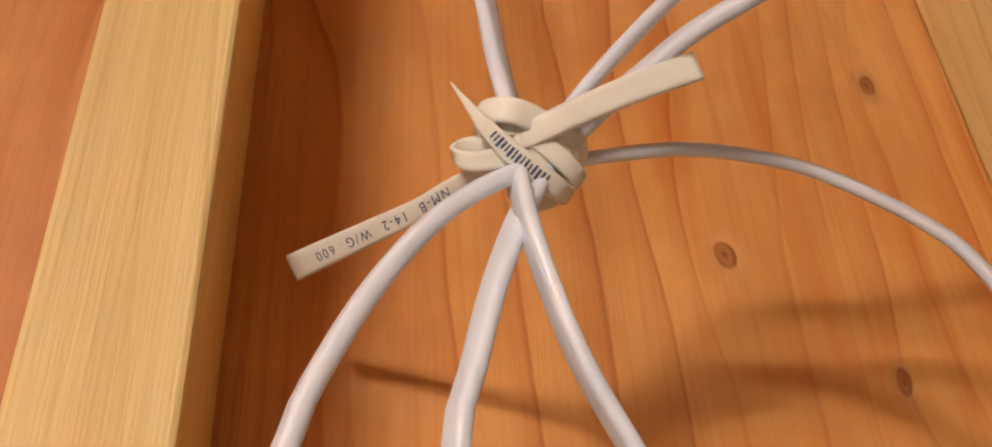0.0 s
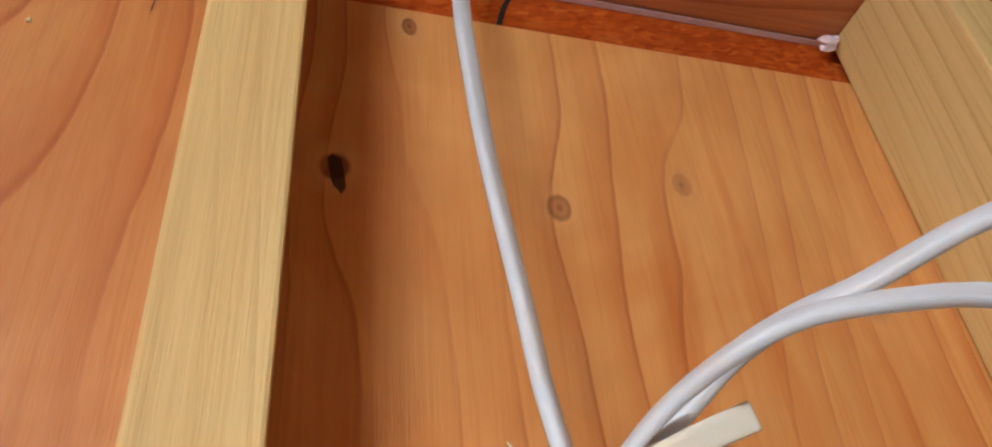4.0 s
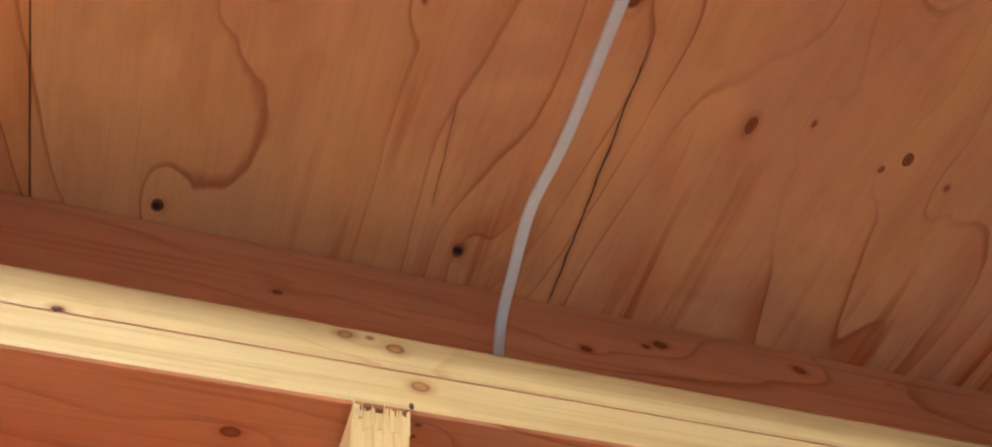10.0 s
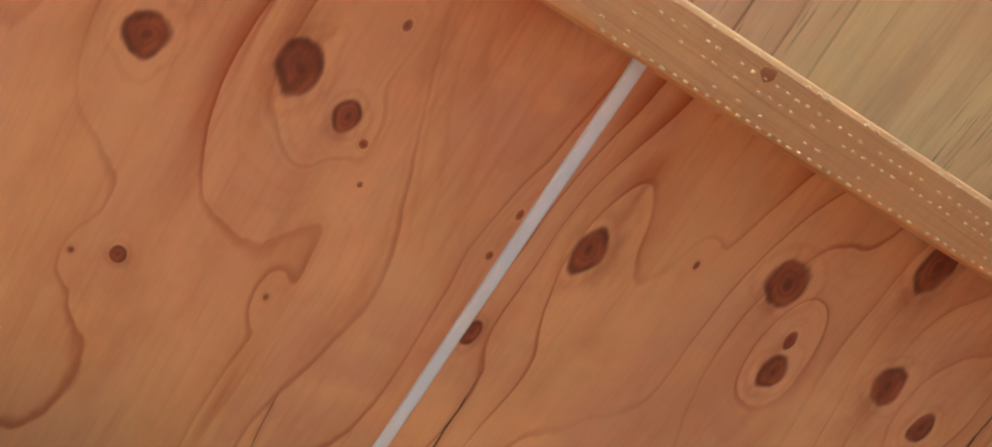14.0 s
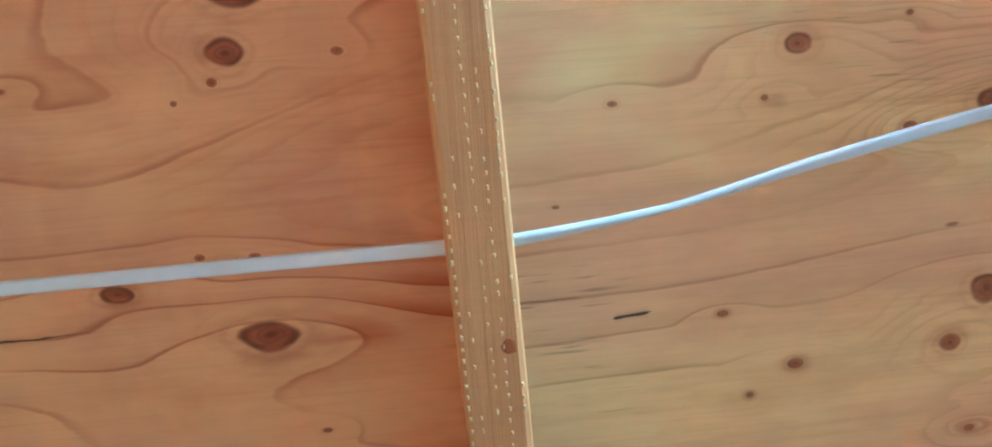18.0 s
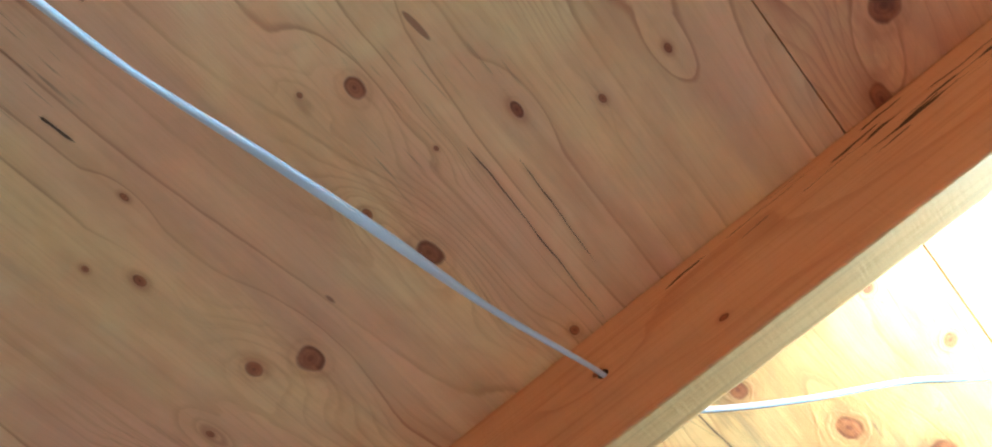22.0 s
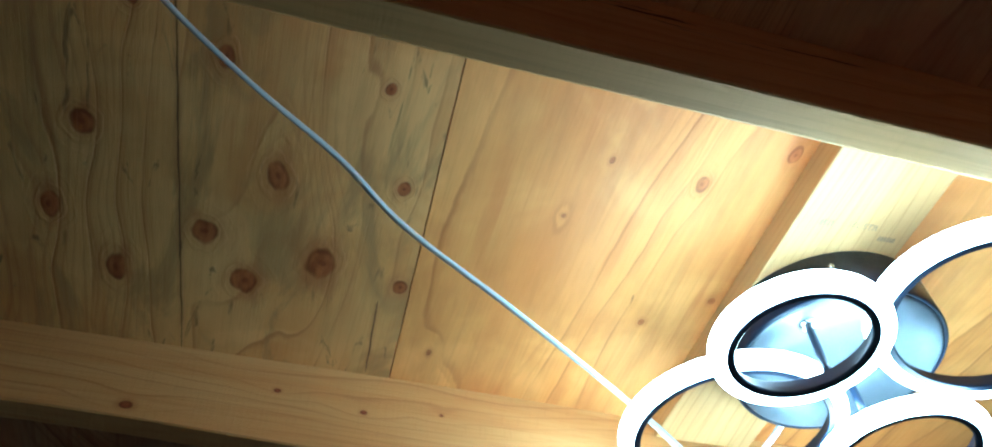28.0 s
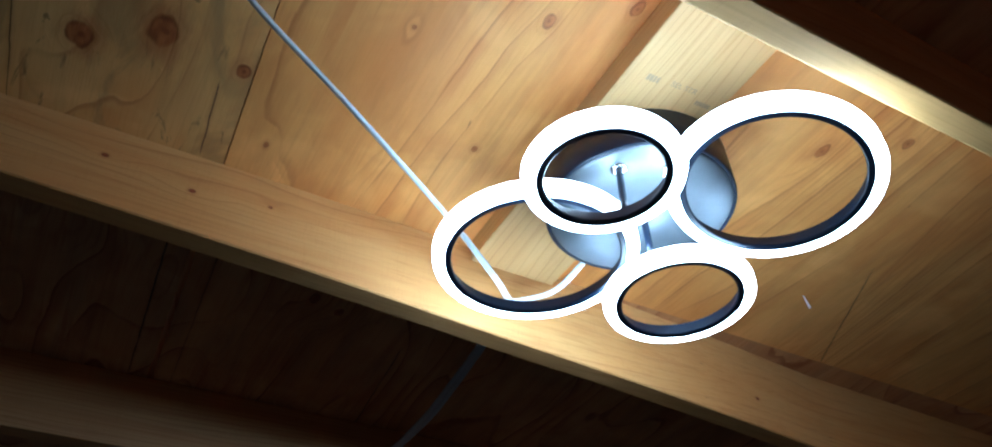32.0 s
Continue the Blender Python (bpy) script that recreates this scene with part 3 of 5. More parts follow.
# floor out of view; its blue-grey is chosen to cool the bounced light
M_FLOOR = plain("unseen_floor_grey", (0.38, 0.42, 0.47), 0.8, vary=0.15, scale=3, bump=0.3)
M_GREY = plain("grey_jacket", (0.50, 0.52, 0.56), 0.45, vary=0.06, scale=40, bump=0.05)


def osb_material():
    n = Nodes("strand_board")
    pos = n.add("ShaderNodeNewGeometry").outputs["Position"]
    warp = n.add("ShaderNodeTexNoise")
    n.put(warp.inputs["Vector"], pos)
    warp.inputs["Scale"].default_value = 45.0
    bent = n.vmath("ADD", pos, n.vmath("MULTIPLY", warp.outputs["Color"], (0.010, 0, 0.010)))
    cells = []
    for sx, sz, lean in ((24, 62, 0.30), (46, 30, -0.7)):
        v = n.add("ShaderNodeTexVoronoi")
        rot = n.add("ShaderNodeVectorRotate")
        n.put(rot.inputs["Vector"], bent)
        rot.inputs["Axis"].default_value = (0, 1, 0)
        rot.inputs["Angle"].default_value = lean
        n.put(v.inputs["Vector"], n.vmath("MULTIPLY", rot.outputs[0], (sx, 1, sz)))
        sep = n.add("ShaderNodeSeparateColor")
        n.put(sep.inputs[0], v.outputs["Color"])
        cells.append(sep)
    c = n.mix(cells[0].outputs[0], (0.56, 0.105, 0.012), (0.33, 0.042, 0.006))
    c = n.mix(n.ramp(cells[0].outputs[1], 0.6, 0.95, 0, 0.5), c, (0.62, 0.16, 0.028))
    c = n.mix(n.ramp(cells[1].outputs[0], 0.55, 0.8, 0, 0.6), c, (0.42, 0.056, 0.008))
    fib = n.noise(n.vmath("MULTIPLY", pos, (90, 60, 600)), 1.0, 3.0)
    c = n.mix(n.ramp(fib, 0.5, 0.75, 0, 0.5), c, (0.22, 0.030, 0.007))
    n.bump(n.math("ADD", cells[0].outputs[0], n.math("ADD", fib, cells[1].outputs[1])), 0.3, 0.0008)
    return n.done(c, 0.7, 0.0, 0.12)


def glow_material():
    n = Nodes("lit_diffuser")
    e = n.add("ShaderNodeEmission")
    e.inputs["Color"].default_value = (0.90, 0.955, 1.0, 1)
    e.inputs["Strength"].default_value = LAMP
    out = n.t.nodes["Material Output"]
    n.t.links.new(e.outputs[0], out.inputs["Surface"])
    return n.mat


M_OSB = osb_material()
M_GLOW = glow_material()


# ---- mesh tools ----
def thing(name, at, label, category, group="", kind=""):
    ob = new(name)
    ob.empty_display_size = 0.05
    ob.location = at
    return tagged(ob, label, category, group, kind)


def origin(ob):
    v = Vector((0, 0, 0))
    while ob is not None:
        v = v + ob.location
        ob = ob.parent
    return v


def part(name, bm, material, parent=None, label="", smooth=False):
    """Links a bmesh in world coordinates as ONE mesh object under a thing or a part."""
    bmesh.ops.recalc_face_normals(bm, faces=bm.faces)
    if parent is not None:
        bmesh.ops.translate(bm, verts=bm.verts, vec=-origin(parent))
    me = bpy.data.meshes.new(name)
    bm.to_mesh(me)
    bm.free()
    for m in material if isinstance(material, (list, tuple)) else [material]:
        me.materials.append(m)
    if smooth:
        me.polygons.foreach_set("use_smooth", [True] * len(me.polygons))
    ob = new(name, me)
    if parent is not None:
        ob.parent = parent
    if label:
        ob["label"] = label
    return ob


def box(lo, hi, bevel=0.0015, bm=None, segments=2, warp=0.0, seed=0):
    """A box between two corners with worn edges; warp moves its long faces a little."""
    own = bm is None
    b = bmesh.new()
    bmesh.ops.create_cube(b, size=1.0)
    lo, hi = Vector(lo), Vector(hi)
    for v in b.verts:
        v.co = Vector([lo[i] + (v.co[i] + 0.5) * (hi[i] - lo[i]) for i in range(3)])
    if bevel:
        bmesh.ops.bevel(b, geom=b.edges[:], offset=bevel, segments=segments, profile=0.5, affect="EDGES")
    if own:
        return b
    me = bpy.data.meshes.new("tmp")
    b.to_mesh(me)
    bm.from_mesh(me)
    bpy.data.meshes.remove(me)
    b.free()
    return bm


def lathe(profile, centre, segments=48, axis="z"):
    """A closed ring turned from (radius, height) pairs round an upright axis."""
    bm = bmesh.new()
    c = Vector(centre)
    rows = []
    for k in range(segments):
        a = 2 * math.pi * k / segments
        rows.append([bm.verts.new(c + Vector((r * math.cos(a), r * math.sin(a), h))) for r, h in profile])
    m = len(profile)
    for k in range(segments):
        p, q = rows[k], rows[(k + 1) % segments]
        for i in range(m):
            j = (i + 1) % m
            bm.faces.new((p[i], q[i], q[j], p[j]))
    return bm


def disc(centre, radius, thick, axis="z", segments=20, dome=0.0):
    """A short round body, its upper end at centre along the axis."""
    bm = bmesh.new()
    bmesh.ops.create_cone(bm, cap_ends=True, segments=segments, radius1=radius, radius2=radius * (1 - dome), depth=thick)
    turn = {"z": Matrix.Identity(3), "y": Euler((radians(90), 0, 0)).to_matrix(), "x": Euler((0, radians(90), 0)).to_matrix()}[axis]
    for v in bm.verts:
        v.co = turn @ v.co + Vector(centre)
    return bm


def spline(points, step=0.006):
    """A smooth line through points, resampled."""
    p = [Vector(q) for q in points]
    p = [2 * p[0] - p[1]] + p + [2 * p[-1] - p[-2]]
    out = []
    for i in range(1, len(p) - 2):
        a, b, c, d = p[i - 1:i + 3]
        k = max(2, int((c - b).length / step))
        for s in range(k):
            t = s / k
            out.append(0.5 * (2 * b + (c - a) * t + (2 * a - 5 * b + 4 * c - d) * t * t + (3 * b - a - 3 * c + d) * t ** 3))
    out.append(p[-2])
    return out


def cable(points, wide, thin, flats, step=0.005, sides=16, taper=0.0):
    """A flat jacketed cable swept along a line. flats: the way that its broad side faces, one vector or one for each point."""
    line = spline(points, step)
    if not isinstance(flats[0], (tuple, list)):
        flats = [flats] * len(points)
    # resample the facings to the line's own count between points
    counts = [max(2, int((Vector(b) - Vector(a)).length / step)) for a, b in zip(points, points[1:])]
    facing = []
    for k, c in enumerate(counts):
        f, g = Vector(flats[k]).normalized(), Vector(flats[k + 1]).normalized()
        facing += [f.lerp(g, s / c) for s in range(c)]
    facing.append(Vector(flats[-1]).normalized())
    bm = bmesh.new()
    rows = []
    n = len(line)
    for i, c in enumerate(line):
        ahead = (line[min(i + 1, n - 1)] - line[max(i - 1, 0)]).normalized()
        up = facing[min(i, len(facing) - 1)]
        face = (up - ahead * up.dot(ahead)).normalized()
        side = ahead.cross(face)
        row = []
        shrink = 1 - taper * i / (n - 1)
        for k in range(sides):
            a = 2 * math.pi * k / sides
            ca, sa = math.cos(a), math.sin(a)
            sx = math.copysign(abs(ca) ** 0.55, ca) * wide / 2 * shrink
            sy = math.copysign(abs(sa) ** 0.75, sa) * thin / 2 * shrink
            # the two cores show as a faint waist in the jacket
            sy *= 1 - 0.10 * math.exp(-((sx / wide) ** 2) * 60)
            row.append(bm.verts.new(c + side * sx + face * sy))
        rows.append(row)
    for p, q in zip(rows, rows[1:]):
        for k in range(sides):
            bm.faces.new((p[k], p[(k + 1) % sides], q[(k + 1) % sides], q[k]))
    bm.faces.new(rows[0]), bm.faces.new(rows[-1])
    return bm


def holed_board(lo, hi, axis, hole, radius, bevel=0.0025):
    """A board with one round hole through it along axis ('y' or 'z'); hole: its centre in the two other axes."""
    other = [i for i in range(3) if i != "xyz".index(axis)]
    ax = "xyz".index(axis)
    (u0, v0), (u1, v1) = [(lo[other[0]], lo[other[1]]), (hi[other[0]], hi[other[1]])]
    bm = bmesh.new()
    K = 24

    def vert(u, v, w):
        c = [0, 0, 0]
        c[other[0]], c[other[1]], c[ax] = u, v, w
        return bm.verts.new(c)

    half = 0.03
    ul, ur = hole[0] - half, hole[0] + half
    circle, square = [], []
    for k in range(K):
        a = 2 * math.pi * k / K
        ca, sa = math.cos(a), math.sin(a)
        circle.append((hole[0] + radius * ca, hole[1] + radius * sa))
        s = max(abs(ca), abs(sa))
        du, dv = ca / s, sa / s
        square.append((hole[0] + du * half, hole[1] + (dv * (v1 - hole[1]) if dv > 0 else dv * (hole[1] - v0))))
    ends = []
    for w in (lo[ax], hi[ax]):
        c = [vert(u, v, w) for u, v in circle]
        q = [vert(u, v, w) for u, v in square]
        for k in range(K):
            bm.faces.new((c[k], c[(k + 1) % K], q[(k + 1) % K], q[k]))
        ends.append((c, q))
    (c0, q0), (c1, q1) = ends
    for k in range(K):
        f = bm.faces.new((c0[k], c0[(k + 1) % K], c1[(k + 1) % K], c1[k]))
        f.material_index = 1
        if abs(square[k][1] - square[(k + 1) % K][1]) < 1e-6:
            bm.faces.new((q0[k], q0[(k + 1) % K], q1[(k + 1) % K], q1[k]))
    for a, b in ((u0, ul), (ur, u1)):
        l, h = list(lo), list(hi)
        l[other[0]], h[other[0]] = a, b
        box(l, h, 0.0, bm)
    bmesh.ops.remove_doubles(bm, verts=bm.verts, dist=1e-5)
    bm.normal_update()
    inner = [f for f in bm.faces if len(f.verts) == 4 and abs(f.normal.x) > 0.999 and min(abs(v.co.x - u0) for v in f.verts) > 1e-4 and min(abs(v.co.x - u1) for v in f.verts) > 1e-4]
    bmesh.ops.delete(bm, geom=inner, context="FACES_ONLY")
    bmesh.ops.remove_doubles(bm, verts=bm.verts, dist=1e-5)
    bmesh.ops.recalc_face_normals(bm, faces=bm.faces)
    rim = [e for e in bm.edges if len(e.link_faces) == 2 and abs(e.verts[0].co.x - e.verts[1].co.x) > 1e-6 and e.calc_face_angle(0) > 1.2
           and all(f.material_index == 0 for f in e.link_faces)]
    bmesh.ops.bevel(bm, geom=rim, offset=bevel, segments=2, profile=0.5, affect="EDGES")
    return bm


# ---- the shell of the shed ----
def shell():
    deck = bmesh.new()

    def seam(y):
        return -0.289 + 0.039 * y

    rows = (0.10, -0.047, -0.598, -1.17, -1.76, -2.37, -3.9)
    for side in (-1, 1):
        edge = EAST if side > 0 else -3.2
        for k in range(len(rows) - 1):
            ya, yb = rows[k], rows[k + 1]
            gap = (0.0008, 0.0008, 0.0007, 0.0009, 0.0045, 0.0045)[k] * side
            corners = [(seam(ya) + gap, ya), (seam(yb) + gap, yb), (edge, yb), (edge, ya)]
            low = [deck.verts.new((x, y, ZC)) for x, y in corners]
            top = [deck.verts.new((x, y, ZC + 0.016)) for x, y in corners]
            index = (0, 0, 1, 2, 3, 3)[k]
            for f in [low, top] + [[low[i], low[(i + 1) % 4], top[(i + 1) % 4], top[i]] for i in (0, 2) + ((3,) if k == 0 else ()) + ((1,) if k == 5 else ())]:
                deck.faces.new(f).material_index = index
    for ya, yb in ((-3.9, 0.1),):
        box((-3.2, ya, ZC + 0.007), (EAST, yb, ZC + 0.03), 0, deck)
    bmesh.ops.remove_doubles(deck, verts=deck.verts, dist=1e-5)
    tagged(part("ceiling", deck, M_DECK), "bare plywood roof deck with knots and open seams", "ceiling", kind="structure")
    tagged(part("floor", box((-3.2, -3.9, -0.05), (EAST, 0.1, 0.0), 0), M_FLOOR), "plain unseen shed floor, blue-grey for its bounce light", "floor", kind="structure")
    sheath = box((-3.2, 0.0125, 0), (EAST, 0.026, 2.0712), 0)
    box((-3.2, 0.0036, 2.0712), (EAST, 0.026, ZC), 0, sheath)
    wall = tagged(part("wall_north", sheath, M_OSB), "orange oriented strand board sheathing behind the studs", "wall", kind="structure")
    tagged(part("wall_south", box((-3.2, -3.93, 0), (EAST, -3.9, ZC), 0), M_ROOM), "plain unseen wall closing the shed", "wall", kind="structure")
    tagged(part("wall_west", box((-3.23, -3.93, 0), (-3.2, 0.1, ZC), 0), M_ROOM), "plain unseen wall closing the shed", "wall", kind="structure")
    # added close by, out of view, to throw lamp light back into the bays
    tagged(part("wall_east", box((EAST, -3.93, 0), (EAST + 0.03, 0.1, ZC), 0), M_ROOM), "plain unseen wall closing the shed", "wall", kind="structure")
    return wall


WALL = shell()


def wall_framing():
    tagged(part("plywood_panel", box((-0.0185, 0.0, 0.1), (0.4, 0.012, 2.0705), 0.0006), M_PANEL),
           "orange-brown plywood sheet between the studs", "plywood panel", "wall panels")
    tagged(part("plywood_panel", box((-3.2, 0.0, 0.1), (-0.0195, 0.012, 2.0705), 0.0006), M_SHEET),
           "darker orange plywood sheet held by two screws", "plywood panel", "wall panels")
    low = tagged(part("top_plate", holed_board((-3.2, -0.089, ZP), (EAST, 0.0, ZP + 0.0372), "z", (0.08, -0.048), 0.0094, 0.0035), [M_PLATE, M_HOLE, M_PLATE_BOUNCE]),
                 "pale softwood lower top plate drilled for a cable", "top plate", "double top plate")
    up = tagged(part("top_plate", holed_board((-3.2, -0.0875, ZP + 0.0385), (EAST, 0.0, ZP + 0.076), "z", (0.08, -0.054), 0.0125, 0.0035), [M_PLATE, M_HOLE, M_PLATE_BOUNCE]),
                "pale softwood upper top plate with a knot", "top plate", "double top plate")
    tagged(part("rim_joist", box((-3.2, -0.066, ZP + 0.0765), (EAST, -0.028, ZC - 0.0005), 0.001), M_RIM),
           "reddish-brown rim joist on the wall plates", "joist")
    tagged(part("house_wrap_strip", box((-3.2, -0.0012, ZP - 0.0012), (EAST, 0.0035, ZP - 0.0001), 0.0003), M_PAPER),
           "pale lavender strip of house wrap under the plate", "house wrap")
    # upper and lower faces take the redder tone painted for bounced light
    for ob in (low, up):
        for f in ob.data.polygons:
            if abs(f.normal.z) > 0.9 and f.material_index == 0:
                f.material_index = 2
    return low, up


wall_framing()


def stud(x0, splintered, label):
    ob = thing("wall_stud", (x0 + 0.019, -0.045, 0.0), label, "stud", "wall studs")
    bm = box((x0, -0.089, 0.0), (x0 + 0.038, -0.0005, ZP - (0.003 if splintered else 0.0005)), 0.0018)
    if splintered:
        for v in bm.verts:
            if v.co.z > ZP - 0.02 and v.co.y < -0.08:
                v.co.z -= 0.0035
    part("body", bm, M_STUD, ob)
    if splintered:
        rng = random.Random(5)
        x = x0 + 0.0005
        h = 0.0
        while x < x0 + 0.0375:
            w = rng.choice((0.0008, 0.0014, 0.0022, 0.0034)) * rng.uniform(0.8, 1.2)
            h = 0.35 * h + rng.uniform(-0.0045, 0.0065)
            lean = rng.uniform(-0.35, 0.35) * w
            y = -0.0893 + rng.uniform(-0.0005, 0.0003)
            foot = ZP - 0.020 - rng.uniform(0, 0.006)
            deep = rng.uniform(0.003, 0.008)
            tip, tip_b = ZP - 0.0065 + h, ZP - 0.0065 + h + rng.uniform(-0.003, 0.003)
            bm = bmesh.new()
            a = [bm.verts.new(c) for c in ((x, y + 0.0004, foot), (x + w, y + 0.0004, foot), (x + w, y + deep, foot), (x, y + deep, foot),
                                           (x + lean, y - rng.uniform(0, 0.0008), tip), (x + w * 0.85 + lean, y, tip_b), (x + w * 0.8, y + deep, tip_b - 0.001), (x + w * 0.1, y + deep, tip))]
            for f in ((0, 1, 2, 3), (4, 5, 6, 7), (0, 1, 5, 4), (1, 2, 6, 5), (2, 3, 7, 6), (3, 0, 4, 7)):
                bm.faces.new([a[i] for i in f])
            part("splinter", bm, M_STUD, ob)
            x += w
        bm = bmesh.new()
        b = [bm.verts.new(c) for c in ((x0 + 0.0045, -0.0905, ZP - 0.016), (x0 + 0.0075, -0.0905, ZP - 0.014), (x0 + 0.006, -0.087, ZP - 0.013), (x0 - 0.0045, -0.095, ZP + 0.004))]
        for f in ((0, 1, 2), (0, 1, 3), (1, 2, 3), (2, 0, 3)):
            bm.faces.new([b[i] for i in f])
        part("loose_splinter", bm, M_SPLINT, ob)
    return ob


stud(-0.038, True, "pale yellow softwood stud with a splintered top end")
stud(0.368, False, "pale yellow softwood stud under the top plate")


# ---- ceiling joists ----
def joist(y, label, name="ceiling_joist", hole=None, slope=0.0, thick=0.036, low=ZB, mat=None, under=None, hole_radius=0.0095, bevel=0.0025):
    ob = thing(name, (0, y - thick / 2, low), label, "joist", "ceiling joists")
    lo, hi = (-3.2, y - thick, low), (EAST, y, ZC - 0.0005)
    bm = holed_board(lo, hi, "y", hole, hole_radius, bevel) if hole else box(lo, hi, 0.002)
    for v in bm.verts:
        v.co.y += slope * v.co.x
        # lower edge slanted towards the lamp so that it renders brighter
        if under and v.co.z < low + 0.01:
            v.co.z += 0.11 * (y - v.co.y)
    body = part("body", bm, [mat or M_JOIST, M_HOLE, under or M_JOIST], ob)
    if under:
        # the lower edge is rough-sawn; its tilt is added to catch more light
        for f in body.data.polygons:
            if f.normal.z < -0.8 and f.material_index == 0:
                f.material_index = 2
    return ob


J1 = joist(-0.577, "pale joist with rows of incised dashes along its underside", hole=(0.066, 2.205), slope=-0.03, thick=0.038, bevel=0.004)
J2 = joist(-1.153, "orange-brown joist with dark cracks and a cable hole", hole=(-0.034, 2.237), mat=M_JOIST2, under=M_SAWN, hole_radius=0.0054)


def bowed_joist(y, label, mat, thick=0.036):
    """A slightly bowed joist whose lower edge is cut at a slant."""
    ob = thing("ceiling_joist", (0, y - thick / 2, ZB), label, "joist", "ceiling joists")
    bm = bmesh.new()
    rows = []
    for k in range(41):
        x = -3.2 + (EAST + 3.2) * k / 40
        zb = 2.150 + (0.045 if x > -0.8 else 0.02) * (min(max(x, -2.0), 0.0) + 0.8)
        bow = max(0.0, -0.3 - x)
        yf = y - 0.045 * (bow ** 2 if bow < 1.2 else 1.44 + 0.5 * (bow - 1.2))
        prof = [(yf - thick, zb + 0.002), (yf - thick + 0.002, zb), (yf - 0.002, zb), (yf, zb + 0.002), (yf, ZC - 0.0005), (yf - thick, ZC - 0.0005)]
        rows.append([bm.verts.new((x, *p)) for p in prof])
    for p, q in zip(rows, rows[1:]):
        for i in range(len(p)):
            bm.faces.new((p[i], q[i], q[(i + 1) % len(p)], p[(i + 1) % len(p)]))
    bm.faces.new(rows[0]), bm.faces.new(rows[-1])
    part("body", bm, mat, ob)
    return ob


J3 = bowed_joist(-1.742, "pale brown bowed joist lit by the ring lamp", M_JOIST3)
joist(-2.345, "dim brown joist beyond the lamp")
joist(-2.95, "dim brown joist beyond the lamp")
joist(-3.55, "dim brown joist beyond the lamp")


def incisions():
    """Rows of short incised dashes along the joist's underside; the stretch round the cable hole is picked apart."""
    rng = random.Random(3)

    def dash(bm, x, y, l, w):
        top = [bm.verts.new((x + sx * l * 0.5, y + sy * w, 0.0002)) for sx, sy in ((-1, -1), (1, -1), (1, 1), (-1, 1))]
        end = [bm.verts.new((x + sx * l * 0.32, y + sy * w * 0.5, -0.0005)) for sx, sy in ((-1, -1), (1, -1), (1, 1), (-1, 1))]
        bm.faces.new(end)
        for i in range(4):
            bm.faces.new((top[i], top[(i + 1) % 4], end[(i + 1) % 4], end[i]))

    shapes = []
    for k in range(6):
        bm = bmesh.new()
        dash(bm, 0, 0, rng.uniform(0.0024, 0.0036), rng.uniform(0.0006, 0.0010))
        me = bpy.data.meshes.new("incision")
        bm.to_mesh(me)
        bm.free()
        me.materials.append(M_INCISE)
        shapes.append(me)
    rest = bmesh.new()
    made = 0
    for off, pitch, lack, away in ((0.0030, 0.0074, 0.10, -1), (0.0090, 0.0080, 0.75, 0), (0.0188, 0.0074, 0.10, 1), (0.0260, 0.0076, 0.25, -1), (0.0345, 0.0072, 0.10, 1)):
        x = -0.75
        while x < 0.85:
            x += pitch * rng.uniform(0.9, 1.1)
            # each row fades out on one side of the cable
            if rng.random() < lack + (0.55 if away * (x - 0.02) > 0 else 0.0) * (0.5 + 0.5 * math.sin(9.0 * x + off * 400)):
                continue
            y = -0.577 - off - 0.03 * x + rng.uniform(-0.0005, 0.0005)
            if -0.19 < x < 0.26 and made < 300:
                ob = new("incision", shapes[made % 6])
                ob.parent = J1
                ob.location = Vector((x, y, ZB)) - J1.location
                made += 1
            else:
                dash(rest, x, y, rng.uniform(0.0024, 0.0036), rng.uniform(0.0006, 0.0010))
    for v in rest.verts:
        v.co.z += ZB
    tagged(part("incised_dashes", rest, M_INCISE, J1, "rows of small pale incised dashes"), kind="stuff")


incisions()

bm = bmesh.new()
bmesh.ops.create_icosphere(bm, subdivisions=2, radius=1.0)
for v in bm.verts:
    k = 1 + 0.35 * noise.noise(v.co * 1.7)
    v.co = Vector((0.113 + 0.0052 * v.co.x * k, -0.6095 + 0.0042 * v.co.y * k, ZB + 0.0004 * v.co.z))
part("knot", bm, M_KNOT, J1, "small orange-brown knot")

block = thing("blocking_board", (-0.805, -1.46, 2.262), "pale softwood board laid flat between the joists for the lamp", "blocking")
part("body", box((-0.878, -1.7385, 2.262), (-0.735, -1.1895, ZC - 0.0005), 0.002), M_BLOCK, block)



def blot(name, at, size, label, category, material, seed):
    """A small irregular raised blot on a face turned to the room."""
    ob = thing(name, at, label, category)
    bm = bmesh.new()
    bmesh.ops.create_icosphere(bm, subdivisions=2, radius=1.0)
    for v in bm.verts:
        k = 1 + 0.7 * noise.noise(v.co * 1.6 + Vector((seed, 0, seed)))
        v.co = Vector((v.co.x * size[0] * k, v.co.y * size[1], v.co.z * size[2] * k)) + Vector(at)
    part("body", bm, material, ob)
    return ob


blot("pitch_mark", (-0.225, -0.0885, 2.1495), (0.0032, 0.0007, 0.0022), "dark pitch mark on the pale top plates", "pitch mark", M_HOLE, 2.0)
blot("pitch_mark", (0.001, -0.0894, 2.1140), (0.0016, 0.0009, 0.0030), "dark pitch mark above the splintered stud", "pitch mark", M_HOLE, 5.0)
blot("crayon_mark", (-0.031, -0.0891, 2.062), (0.0009, 0.0003, 0.0042), "short green crayon stroke on the stud", "crayon mark", M_CRAYON, 3.0)
